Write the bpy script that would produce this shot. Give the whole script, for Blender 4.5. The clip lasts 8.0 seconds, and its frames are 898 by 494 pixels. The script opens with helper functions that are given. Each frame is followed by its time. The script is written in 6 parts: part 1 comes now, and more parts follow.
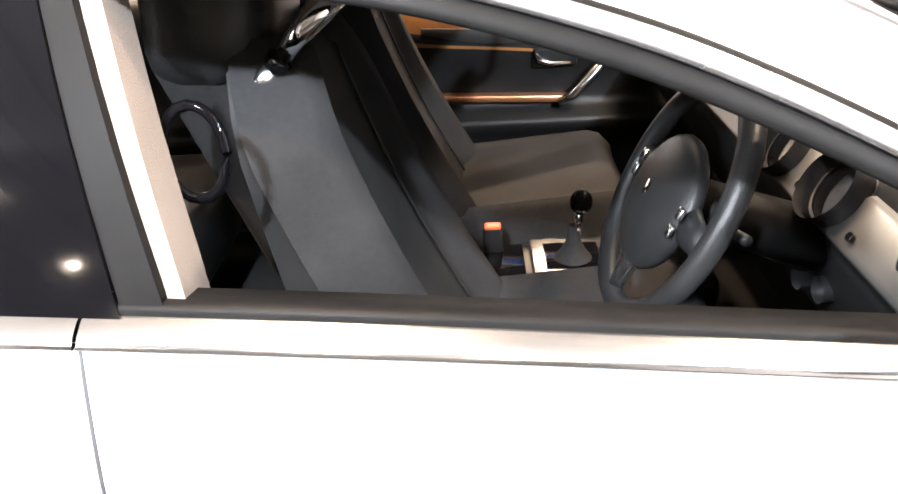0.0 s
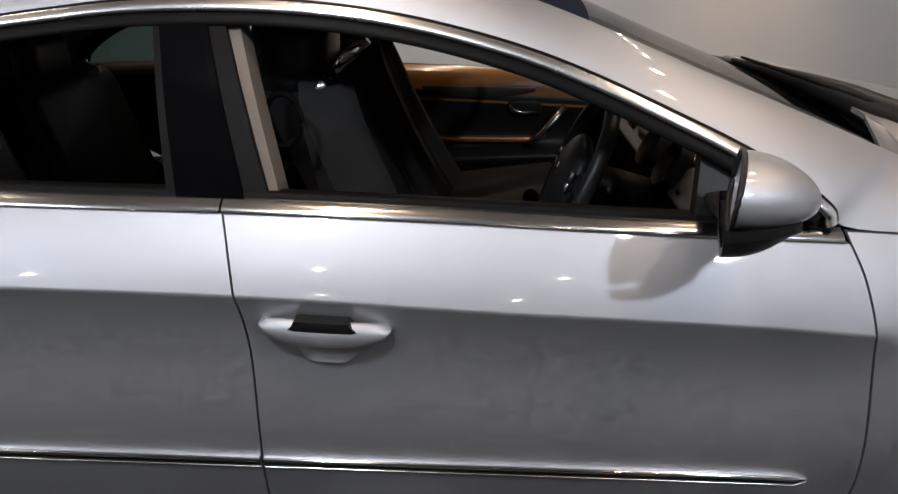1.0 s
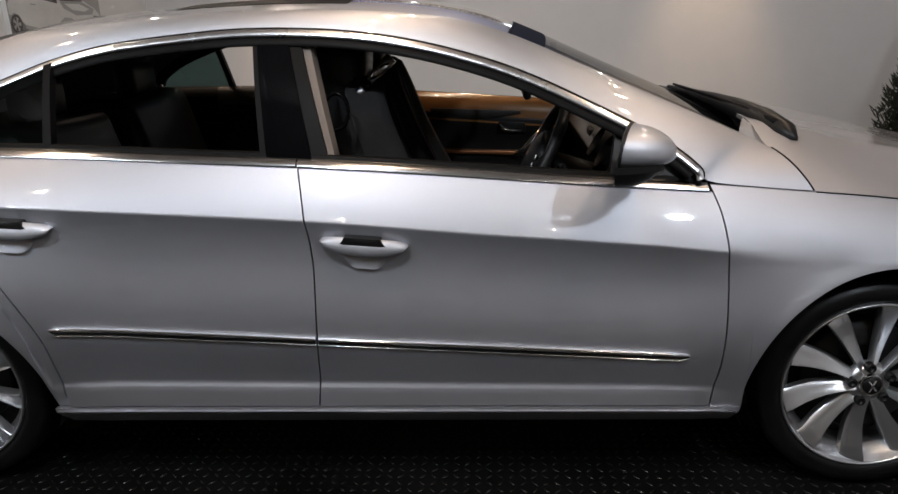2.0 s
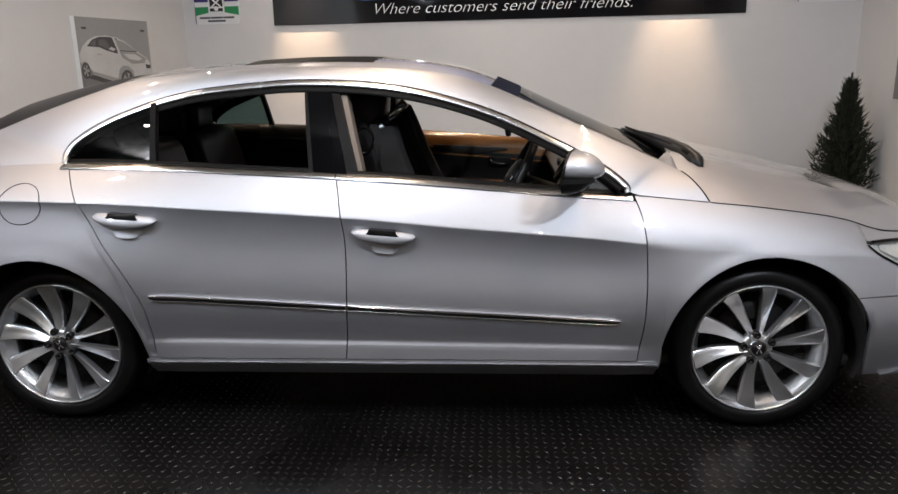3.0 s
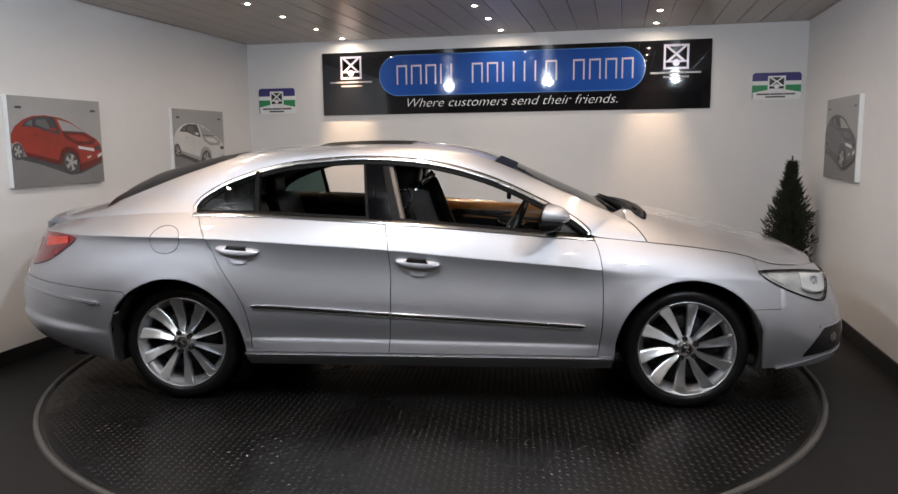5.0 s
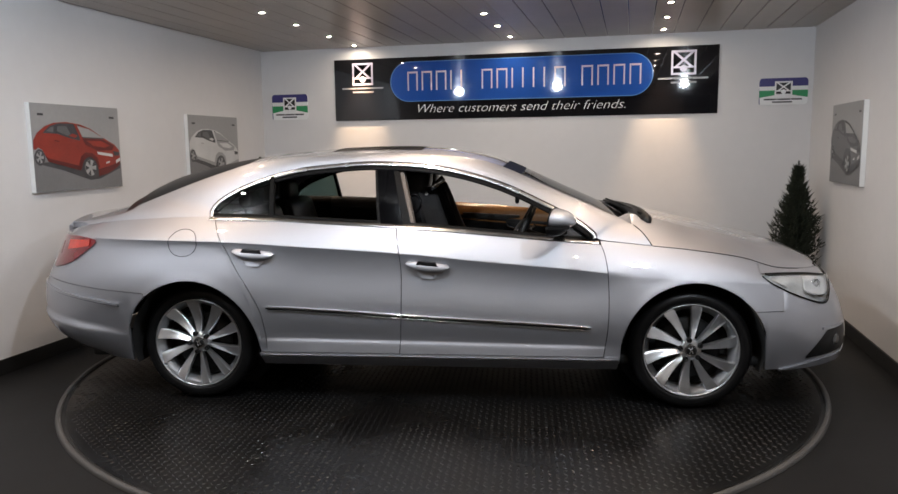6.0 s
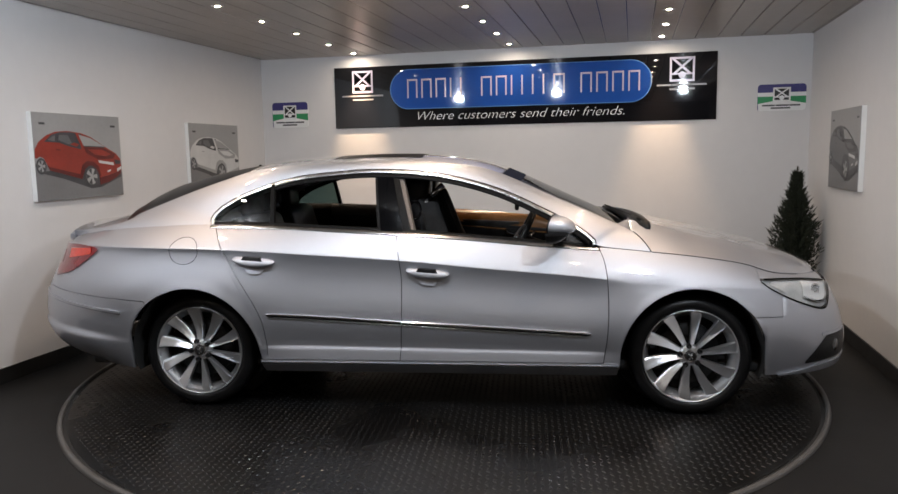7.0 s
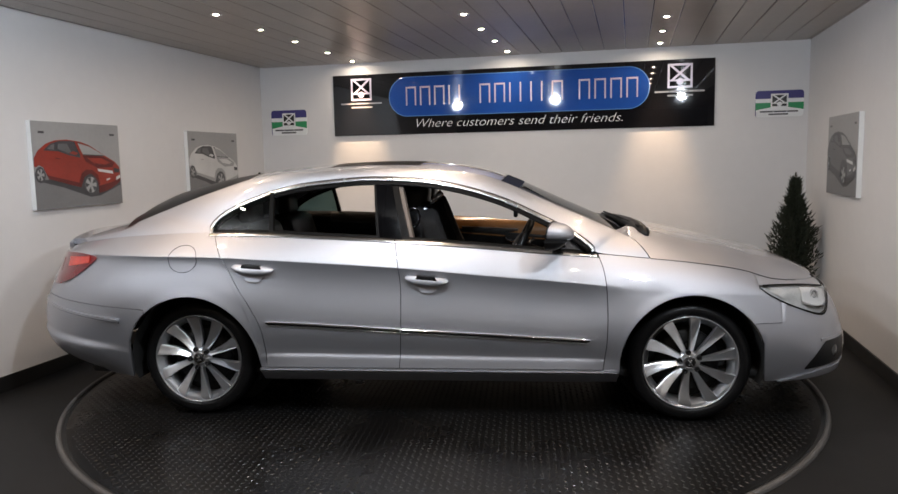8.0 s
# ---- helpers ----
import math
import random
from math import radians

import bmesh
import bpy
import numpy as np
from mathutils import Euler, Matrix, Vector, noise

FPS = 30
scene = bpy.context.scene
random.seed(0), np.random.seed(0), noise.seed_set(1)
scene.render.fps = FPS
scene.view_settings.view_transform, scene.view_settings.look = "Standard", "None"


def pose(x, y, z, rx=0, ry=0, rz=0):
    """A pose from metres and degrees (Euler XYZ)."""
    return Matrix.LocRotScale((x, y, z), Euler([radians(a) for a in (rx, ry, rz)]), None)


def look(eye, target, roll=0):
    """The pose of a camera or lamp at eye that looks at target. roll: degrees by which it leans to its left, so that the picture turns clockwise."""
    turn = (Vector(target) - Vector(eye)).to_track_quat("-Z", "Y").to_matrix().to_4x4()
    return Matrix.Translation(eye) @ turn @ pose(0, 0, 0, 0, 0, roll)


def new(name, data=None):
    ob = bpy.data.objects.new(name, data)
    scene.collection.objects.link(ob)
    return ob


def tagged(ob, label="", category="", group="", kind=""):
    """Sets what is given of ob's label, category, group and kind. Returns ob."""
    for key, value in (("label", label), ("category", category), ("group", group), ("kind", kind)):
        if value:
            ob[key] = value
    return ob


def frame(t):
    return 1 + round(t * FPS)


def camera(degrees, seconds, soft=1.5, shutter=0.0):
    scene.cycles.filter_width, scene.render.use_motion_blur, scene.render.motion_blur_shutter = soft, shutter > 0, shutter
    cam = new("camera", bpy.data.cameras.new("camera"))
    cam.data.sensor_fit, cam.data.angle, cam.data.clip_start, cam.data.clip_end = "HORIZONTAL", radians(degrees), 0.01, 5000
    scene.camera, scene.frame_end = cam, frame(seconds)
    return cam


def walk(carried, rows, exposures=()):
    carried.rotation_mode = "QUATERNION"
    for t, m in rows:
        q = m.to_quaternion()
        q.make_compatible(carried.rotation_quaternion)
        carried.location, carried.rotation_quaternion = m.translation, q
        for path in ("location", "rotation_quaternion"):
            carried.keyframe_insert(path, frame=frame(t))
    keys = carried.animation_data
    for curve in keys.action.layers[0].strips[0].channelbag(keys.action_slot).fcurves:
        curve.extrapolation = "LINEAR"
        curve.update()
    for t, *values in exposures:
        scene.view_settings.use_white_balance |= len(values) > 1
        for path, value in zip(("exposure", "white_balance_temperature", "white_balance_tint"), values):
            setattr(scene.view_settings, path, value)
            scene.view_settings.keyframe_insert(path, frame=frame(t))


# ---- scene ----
cam = camera(62.4, 8.0)
PATH = [
    (0, (0.171, -1.41, 1.378), (0.081, 0.348, 0.429), -3.6),
    (0.2, (0.185, -1.538, 1.395), (0.074, 0.222, 0.451), -3.2),
    (0.3, (0.19, -1.586, 1.397), (0.08, 0.186, 0.477), -3.2),
    (0.4, (0.203, -1.666, 1.401), (0.089, 0.132, 0.531), -3.5),
    (0.5, (0.216, -1.725, 1.405), (0.096, 0.088, 0.569), -3.5),
    (0.6, (0.234, -1.811, 1.393), (0.107, 0.025, 0.61), -3.8),
    (0.8, (0.251, -1.955, 1.389), (0.123, -0.113, 0.62), -3.8),
    (1, (0.258, -2.066, 1.393), (0.147, -0.213, 0.651), -2.7),
    (1.5, (0.266, -2.398, 1.372), (0.153, -0.529, 0.667), -2.3),
    (2.8, (0.366, -3.369, 1.4), (0.242, -1.433, 0.912), -1.1),
    (3, (0.367, -3.517, 1.409), (0.245, -1.583, 0.913), -1.0),
    (3.5, (0.424, -3.845, 1.401), (0.271, -1.892, 1.0), -0.5),
    (4, (0.458, -4.185, 1.412), (0.29, -2.222, 1.067), -0.4),
    (4.5, (0.422, -4.489, 1.404), (0.284, -2.519, 1.091), -0.7),
    (5, (0.464, -4.681, 1.401), (0.289, -2.708, 1.123), -0.6),
    (6.5, (0.482, -4.786, 1.416), (0.276, -2.814, 1.153), -0.7),
    (7, (0.485, -4.794, 1.416), (0.28, -2.82, 1.166), -0.9),
    (7.5, (0.49, -4.798, 1.419), (0.284, -2.823, 1.182), -1.0),
    (8, (0.487, -4.796, 1.419), (0.284, -2.82, 1.187), -1.1),
]
walk(cam, [(t, look(eye, target, roll)) for t, eye, target, roll in PATH],
     [(0.0, 3.05), (0.2, 2.1), (0.4, 1.1), (0.6, 0.5), (0.8, 0.05), (1.0, -0.33), (1.5, -0.50), (3.0, 0.08), (4.0, 0.12), (5.0, 0.05), (8.0, 0.0)])

# ---- light and exposure ----
world = bpy.data.worlds.new("world")
scene.world = world
world.use_nodes = True
world.node_tree.nodes["Background"].inputs[0].default_value = (0.8, 0.85, 1.0, 1)
world.node_tree.nodes["Background"].inputs[1].default_value = 0.02

ROOM = pose(0, 0, 0, 0, 0, -8)          # the room is turned against the car
HALF, EAST, BACK, FRONT, TOP = 2.745, 2.71, 2.75, -6.6, 2.44


# ---- materials ----
def mat(name, color, rough=0.5, metal=0.0, coat=0.0, spec=0.5, scale=0, amount=0.0, bump=0.0, bump_scale=0, emit=0.0, coat_rough=0.02, span=None):
    """A principled material with a two-scale colour variation and fine relief."""
    m = bpy.data.materials.new(name)
    m.use_nodes = True
    nt = m.node_tree
    b = nt.nodes["Principled BSDF"]
    b.inputs["Base Color"].default_value = (*color, 1)
    b.inputs["Roughness"].default_value = rough
    b.inputs["Metallic"].default_value = metal
    b.inputs["Coat Weight"].default_value = coat
    b.inputs["Coat Roughness"].default_value = coat_rough
    b.inputs["Specular IOR Level"].default_value = spec
    if emit:
        b.inputs["Emission Color"].default_value = (*color, 1)
        b.inputs["Emission Strength"].default_value = emit
    co = nt.nodes.new("ShaderNodeTexCoord")
    if scale:
        n1 = nt.nodes.new("ShaderNodeTexNoise")
        n1.inputs["Scale"].default_value = scale
        n1.inputs["Detail"].default_value = 6
        n2 = nt.nodes.new("ShaderNodeTexNoise")
        n2.inputs["Scale"].default_value = scale * 14
        n2.inputs["Detail"].default_value = 3
        nt.links.new(co.outputs["Object"], n1.inputs["Vector"])
        nt.links.new(co.outputs["Object"], n2.inputs["Vector"])
        add = nt.nodes.new("ShaderNodeMath")
        add.operation = "MULTIPLY_ADD"
        nt.links.new(n2.outputs["Fac"], add.inputs[0])
        add.inputs[1].default_value = 0.4
        nt.links.new(n1.outputs["Fac"], add.inputs[2])
        ramp = nt.nodes.new("ShaderNodeMapRange")
        ramp.inputs["From Min"].default_value, ramp.inputs["From Max"].default_value = 0.45, 0.95
        ramp.inputs["To Min"].default_value, ramp.inputs["To Max"].default_value = 1 - amount, 1 + amount
        nt.links.new(add.outputs[0], ramp.inputs["Value"])
        mul = nt.nodes.new("ShaderNodeVectorMath")
        mul.operation = "SCALE"
        mul.inputs[0].default_value = color
        nt.links.new(ramp.outputs[0], mul.inputs["Scale"])
        nt.links.new(mul.outputs[0], b.inputs["Base Color"])
        rr = nt.nodes.new("ShaderNodeMapRange")
        rr.inputs["To Min"].default_value, rr.inputs["To Max"].default_value = max(0.02, rough * 0.8), min(1, rough * 1.2)
        if span:      # worn and dull areas, far apart
            rr.inputs["From Min"].default_value, rr.inputs["From Max"].default_value = 0.38, 0.64
            rr.inputs["To Min"].default_value, rr.inputs["To Max"].default_value = span
        nt.links.new(n1.outputs["Fac"], rr.inputs["Value"])
        nt.links.new(rr.outputs[0], b.inputs["Roughness"])
    if bump:
        n3 = nt.nodes.new("ShaderNodeTexNoise")
        n3.inputs["Scale"].default_value = bump_scale
        n3.inputs["Detail"].default_value = 4
        nt.links.new(co.outputs["Object"], n3.inputs["Vector"])
        bp = nt.nodes.new("ShaderNodeBump")
        bp.inputs["Strength"].default_value = bump
        bp.inputs["Distance"].default_value = 0.002
        nt.links.new(n3.outputs["Fac"], bp.inputs["Height"])
        nt.links.new(bp.outputs[0], b.inputs["Normal"])
    return m


def glass(name, tint, ior=1.5):
    """A thin pane: tinted see-through, with a mirror reflection by Fresnel."""
    m = bpy.data.materials.new(name)
    m.use_nodes = True
    nt = m.node_tree
    nt.nodes.remove(nt.nodes["Principled BSDF"])
    out = nt.nodes["Material Output"]
    tr = nt.nodes.new("ShaderNodeBsdfTransparent")
    tr.inputs[0].default_value = (*tint, 1)
    gl = nt.nodes.new("ShaderNodeBsdfGlossy")
    gl.inputs["Roughness"].default_value = 0.01
    fr = nt.nodes.new("ShaderNodeFresnel")
    fr.inputs["IOR"].default_value = ior
    mx = nt.nodes.new("ShaderNodeMixShader")
    nt.links.new(fr.outputs[0], mx.inputs[0])
    nt.links.new(tr.outputs[0], mx.inputs[1])
    nt.links.new(gl.outputs[0], mx.inputs[2])
    nt.links.new(mx.outputs[0], out.inputs["Surface"])
    return m


M_PAINT = mat("silver_paint", (0.460, 0.472, 0.512), 0.56, 0.95, 1.0, scale=70, amount=0.025, coat_rough=0.045)
M_CHROME = mat("chrome", (0.85, 0.86, 0.88), 0.08, 1.0, scale=5, amount=0.03)
M_SATIN = mat("satin_chrome", (0.72, 0.73, 0.75), 0.22, 1.0, scale=5, amount=0.03)
M_ALLOY = mat("alloy", (0.62, 0.63, 0.65), 0.33, 0.94, 0.3, scale=9, amount=0.05)
M_TYRE = mat("tyre_rubber", (0.006, 0.006, 0.0064), 0.38, spec=0.22, scale=14, amount=0.25, bump=0.2, bump_scale=160)
M_BLACK = mat("gloss_black", (0.002, 0.002, 0.0025), 0.06, spec=0.18)
M_REARGLASS = mat("rear_glass_black", (0.006, 0.006, 0.0065), 0.30, spec=0.12)
M_SUNROOF = mat("sunroof_glass", (0.004, 0.0035, 0.0035), 0.5, spec=0.1)
M_RUBBER = mat("black_rubber", (0.004, 0.0038, 0.0038), 0.5, spec=0.07, scale=20, amount=0.2)
M_PLASTIC = mat("black_plastic", (0.009, 0.009, 0.0095), 0.40, spec=0.22, scale=12, amount=0.15, bump=0.2, bump_scale=700)
M_DARK = mat("dark_underbody", (0.008, 0.008, 0.008), 0.8, scale=6, amount=0.3)
M_FABRIC = mat("seat_fabric", (0.0125, 0.0122, 0.0127), 0.9, spec=0.2, scale=9, amount=0.45, bump=0.6, bump_scale=900)
M_LEATHER = mat("black_leather", (0.012, 0.012, 0.0125), 0.40, spec=0.25, scale=20, amount=0.2, bump=0.25, bump_scale=420)
M_TAN = mat("warm_glow_tan", (0.25, 0.115, 0.040), 0.25, coat=0.6, scale=7, amount=0.15)
M_BEIGE = mat("beige_lining", (0.135, 0.112, 0.096), 0.8, scale=20, amount=0.08, bump=0.3, bump_scale=600)
M_COPPER = mat("copper_trim", (0.55, 0.25, 0.12), 0.3, 0.8, scale=9, amount=0.1)
M_DASH = mat("brushed_dash", (0.13, 0.128, 0.125), 0.36, 0.8, scale=25, amount=0.06)
M_REDBTN = mat("red_button", (0.75, 0.09, 0.03), 0.4, scale=20, amount=0.1)
M_TAIL = mat("red_lens", (0.17, 0.004, 0.007), 0.10, 0.0, 1.0, scale=18, amount=0.2)
M_TAILHOT = mat("orange_lens", (0.60, 0.030, 0.012), 0.10, 0.0, 1.0, scale=30, amount=0.2)
M_CLEAR = glass("headlamp_glass", (0.86, 0.88, 0.88))
M_SCREEN = glass("windscreen_glass", (0.26, 0.30, 0.36), 1.12)
M_PRIV = glass("privacy_glass", (0.10, 0.16, 0.15))
M_WALL = mat("white_wall_paint", (0.655, 0.643, 0.645), 0.6, scale=0.8, amount=0.035, bump=0.12, bump_scale=160)
M_SOUTH = mat("dark_closing_wall", (0.13, 0.13, 0.135), 0.6, scale=0.8, amount=0.05, bump=0.12, bump_scale=160)
M_SMALLTEXT = mat("small_lettering", (0.30, 0.30, 0.32), 0.3, scale=8, amount=0.05)
M_JOINT = mat("joint_metal", (0.22, 0.22, 0.22), 0.22, 1.0, scale=3, amount=0.3)
M_CEIL = mat("ceiling_laminate", (0.35, 0.315, 0.285), 0.33, scale=2.2, amount=0.16, bump=0.05, bump_scale=60)
M_FLOOR = mat("black_floor", (0.0075, 0.0075, 0.0077), 0.5, spec=0.22, scale=1.6, amount=0.35, bump=0.25, bump_scale=220)
M_TREAD = mat("tread_rubber", (0.005, 0.005, 0.0052), 0.4, spec=0.34, scale=1.1, amount=0.5, span=(0.20, 0.62))
M_PLATE = mat("turntable_rubber", (0.0045, 0.0045, 0.0047), 0.36, spec=0.32, scale=1.2, amount=0.45, bump=0.15, bump_scale=260, span=(0.24, 0.45))
M_RING = mat("grey_ring", (0.085, 0.082, 0.08), 0.5, 0.2, scale=6, amount=0.25, bump=0.2, bump_scale=90)
M_BASE = mat("black_baseboard", (0.010, 0.010, 0.010), 0.45, scale=4, amount=0.2)
M_SIGN = mat("sign_black", (0.007, 0.007, 0.009), 0.035, 0.0, 0.5, scale=3, amount=0.1)
M_BLUE = mat("sign_blue", (0.020, 0.085, 0.36), 0.04, 0.0, 0.5, scale=3, amount=0.08)
M_LILAC = mat("sign_lilac", (0.54, 0.50, 0.62), 0.2, scale=8, amount=0.05)
M_WHITE = mat("sign_white", (0.78, 0.78, 0.78), 0.3, scale=8, amount=0.04)
M_INDIGO = mat("flag_indigo", (0.035, 0.03, 0.16), 0.35, scale=8, amount=0.08)
M_GREEN = mat("flag_green", (0.02, 0.25, 0.09), 0.35, scale=8, amount=0.08)
M_CANVAS = mat("canvas_grey", (0.31, 0.31, 0.31), 0.4, scale=2, amount=0.08)
M_CANVAS2 = mat("canvas_floor_grey", (0.17, 0.17, 0.175), 0.4, scale=3, amount=0.12)
M_BELT = mat("belt_chrome", (0.80, 0.81, 0.83), 0.16, 1.0, scale=5, amount=0.03)
M_TRIM = mat("window_trim_chrome", (0.84, 0.85, 0.87), 0.27, 1.0, scale=5, amount=0.03)
M_CEDGE = mat("canvas_edge", (0.75, 0.75, 0.74), 0.5, scale=6, amount=0.04)
M_DEEPRED = mat("print_deep_red", (0.11, 0.012, 0.010), 0.35, scale=6, amount=0.25)
M_RED = mat("print_red", (0.26, 0.030, 0.018), 0.35, scale=5, amount=0.2)
M_PWHITE = mat("print_white", (0.55, 0.55, 0.55), 0.35, scale=5, amount=0.1)
M_PDARK = mat("print_dark", (0.05, 0.05, 0.055), 0.35, scale=8, amount=0.3)
M_PGREY = mat("print_mid_grey", (0.10, 0.10, 0.105), 0.35, scale=6, amount=0.3)
M_LEAF = mat("conifer_green", (0.021, 0.026, 0.014), 0.7, scale=25, amount=0.5)
M_BARK = mat("bark", (0.06, 0.045, 0.03), 0.9, scale=20, amount=0.4, bump=0.5, bump_scale=80)
M_POT = mat("dark_pot", (0.03, 0.028, 0.027), 0.5, scale=8, amount=0.2)
M_BULB = mat("lamp_glow", (1.0, 0.84, 0.67), 0.4, emit=800)
M_FLOOD = mat("flood_glow", (1.0, 0.97, 0.95), 0.4, emit=300)


# ---- mesh helpers ----
def obj(name, bm, material, parent=None, label="", smooth=True):
    me = bpy.data.meshes.new(name)
    if smooth:
        for f in bm.faces:
            f.smooth = True
    bm.normal_update()
    bm.to_mesh(me)
    bm.free()
    for m in material if isinstance(material, (list, tuple)) else [material]:
        me.materials.append(m)
    ob = new(name, me)
    if parent is not None:
        ob.parent = parent
    if label:
        ob["label"] = label
    return ob


def part(name, bm, material, parent, label="", smooth=True):
    return obj(name, bm, material, parent, label, smooth)


def thing(name, label, category, group="", m=None):
    ob = new(name)
    ob.empty_display_size = 0.1
    if m is not None:
        ob.matrix_world = m
    return tagged(ob, label, category, group)


def bm_box(x0, x1, y0, y1, z0, z1, bevel=0.0, seg=2, bm=None):
    bm = bm or bmesh.new()
    m = Matrix.LocRotScale(((x0 + x1) / 2, (y0 + y1) / 2, (z0 + z1) / 2), None, (abs(x1 - x0), abs(y1 - y0), abs(z1 - z0)))
    r = bmesh.ops.create_cube(bm, size=1.0, matrix=m)
    if bevel:
        es = {e for v in r["verts"] for e in v.link_edges}
        bmesh.ops.bevel(bm, geom=list(es), offset=bevel, segments=seg, profile=0.5, affect="EDGES")
    return bm


def bm_grid(rows, bm=None, close=False, sharp_border=False):
    """Faces over rows of points; close joins the last point of a row to its first."""
    bm = bm or bmesh.new()
    vs = [[bm.verts.new(p) for p in r] for r in rows]
    n = len(rows[0])
    for i in range(len(rows) - 1):
        for j in range(n if close else n - 1):
            k = (j + 1) % n
            try:
                bm.faces.new((vs[i][j], vs[i + 1][j], vs[i + 1][k], vs[i][k]))
            except ValueError:
                pass
    return bm


def face_out(bm, way):
    """Turn the sheet so that its faces look along way."""
    bm.normal_update()
    s = Vector((0, 0, 0))
    for f in bm.faces:
        s += f.normal * f.calc_area()
    if s.dot(Vector(way)) < 0:
        bmesh.ops.reverse_faces(bm, faces=bm.faces[:])
    return bm


def flange(bm, shift):
    """Fold the open border of a sheet inward by shift, so that it has an edge with depth."""
    border = [e for e in bm.edges if e.is_boundary]
    for e in border:
        e.smooth = False
    r = bmesh.ops.extrude_edge_only(bm, edges=border)
    for v in r["geom"]:
        if isinstance(v, bmesh.types.BMVert):
            v.co += Vector(shift(v.co) if callable(shift) else shift)
    return bm


def lathe(profile, n=48, axis="y"):
    """Turn (radius, along) points round the axis."""
    rows = []
    for i in range(n):
        a = 2 * math.pi * i / n
        if axis == "y":
            rows.append([(r * math.cos(a), h, r * math.sin(a)) for r, h in profile])
        else:
            rows.append([(r * math.cos(a), r * math.sin(a), h) for r, h in profile])
    rows.append(rows[0])
    bm = bm_grid(rows)
    bmesh.ops.remove_doubles(bm, verts=bm.verts[:], dist=1e-5)
    bmesh.ops.recalc_face_normals(bm, faces=bm.faces[:])
    return bm


def tube(points, radius, n=8, cap=True):
    """A round bar along points; radius may be a list."""
    pts = [Vector(p) for p in points]
    rows = []
    up = Vector((0.13, 0.2, 1)).normalized()
    for i, p in enumerate(pts):
        d = (pts[min(i + 1, len(pts) - 1)] - pts[max(i - 1, 0)]).normalized()
        a = d.cross(up)
        a = a.normalized() if a.length > 1e-4 else Vector((1, 0, 0))
        b = d.cross(a).normalized()
        r = radius[i] if isinstance(radius, (list, tuple)) else radius
        rows.append([p + r * (math.cos(2 * math.pi * k / n) * a + math.sin(2 * math.pi * k / n) * b) for k in range(n)])
    bm = bm_grid(rows, close=True)
    if cap:
        bm.verts.ensure_lookup_table()
        bm.faces.new([bm.verts[k] for k in range(n)])
        bm.faces.new([bm.verts[len(bm.verts) - 1 - k] for k in range(n)])
    bmesh.ops.recalc_face_normals(bm, faces=bm.faces[:])
    return bm


def slab(outline, depth, m=None, bevel=0.0):
    """A plate with the outline (x, z) in its front plane y = 0 and its back at y = depth."""
    bm = bmesh.new()
    f = bm.faces.new([bm.verts.new((x, 0, z)) for x, z in outline])
    bm.normal_update()
    if f.normal.y > 0:
        f.normal_flip()
    r = bmesh.ops.extrude_face_region(bm, geom=[f])
    for v in r["geom"]:
        if isinstance(v, bmesh.types.BMVert):
            v.co.y += depth
    bmesh.ops.recalc_face_normals(bm, faces=bm.faces[:])
    if bevel:
        bmesh.ops.bevel(bm, geom=[e for e in bm.edges], offset=bevel, segments=1, affect="EDGES")
    if m is not None:
        bm.transform(m)
    return bm


def rounded(x0, x1, z0, z1, r, n=8):
    out = []
    for cx, cz, a0 in ((x1 - r, z1 - r, 0), (x0 + r, z1 - r, 90), (x0 + r, z0 + r, 180), (x1 - r, z0 + r, 270)):
        for k in range(n + 1):
            a = radians(a0 + 90 * k / n)
            out.append((cx + r * math.cos(a), cz + r * math.sin(a)))
    return out


class Line:
    """A smooth curve through knots (x, value...), read at x."""

    def __init__(self, *knots):
        self.k = sorted(knots)
        self.x = [p[0] for p in self.k]
        self.v = [np.array(p[1:], float) for p in self.k]
        n = len(self.k)
        self.d = []
        for i in range(n):
            a, b = max(i - 1, 0), min(i + 1, n - 1)
            self.d.append((self.v[b] - self.v[a]) / (self.x[b] - self.x[a]))

    def __call__(self, x):
        x = min(max(x, self.x[0]), self.x[-1])
        i = 0
        while i < len(self.x) - 2 and x > self.x[i + 1]:
            i += 1
        h = self.x[i + 1] - self.x[i]
        t = (x - self.x[i]) / h
        a, b, c, d = 2 * t**3 - 3 * t**2 + 1, t**3 - 2 * t**2 + t, -2 * t**3 + 3 * t**2, t**3 - t**2
        r = a * self.v[i] + b * h * self.d[i] + c * self.v[i + 1] + d * h * self.d[i + 1]
        return float(r[0]) if len(r) == 1 else r


# ---- the room ----
def struct(name, bm, material, label, smooth=False):
    bm.transform(ROOM)
    ob = obj(name, bm, material, None, label, smooth)
    return tagged(ob, "", name.split("_")[0], "", "structure")


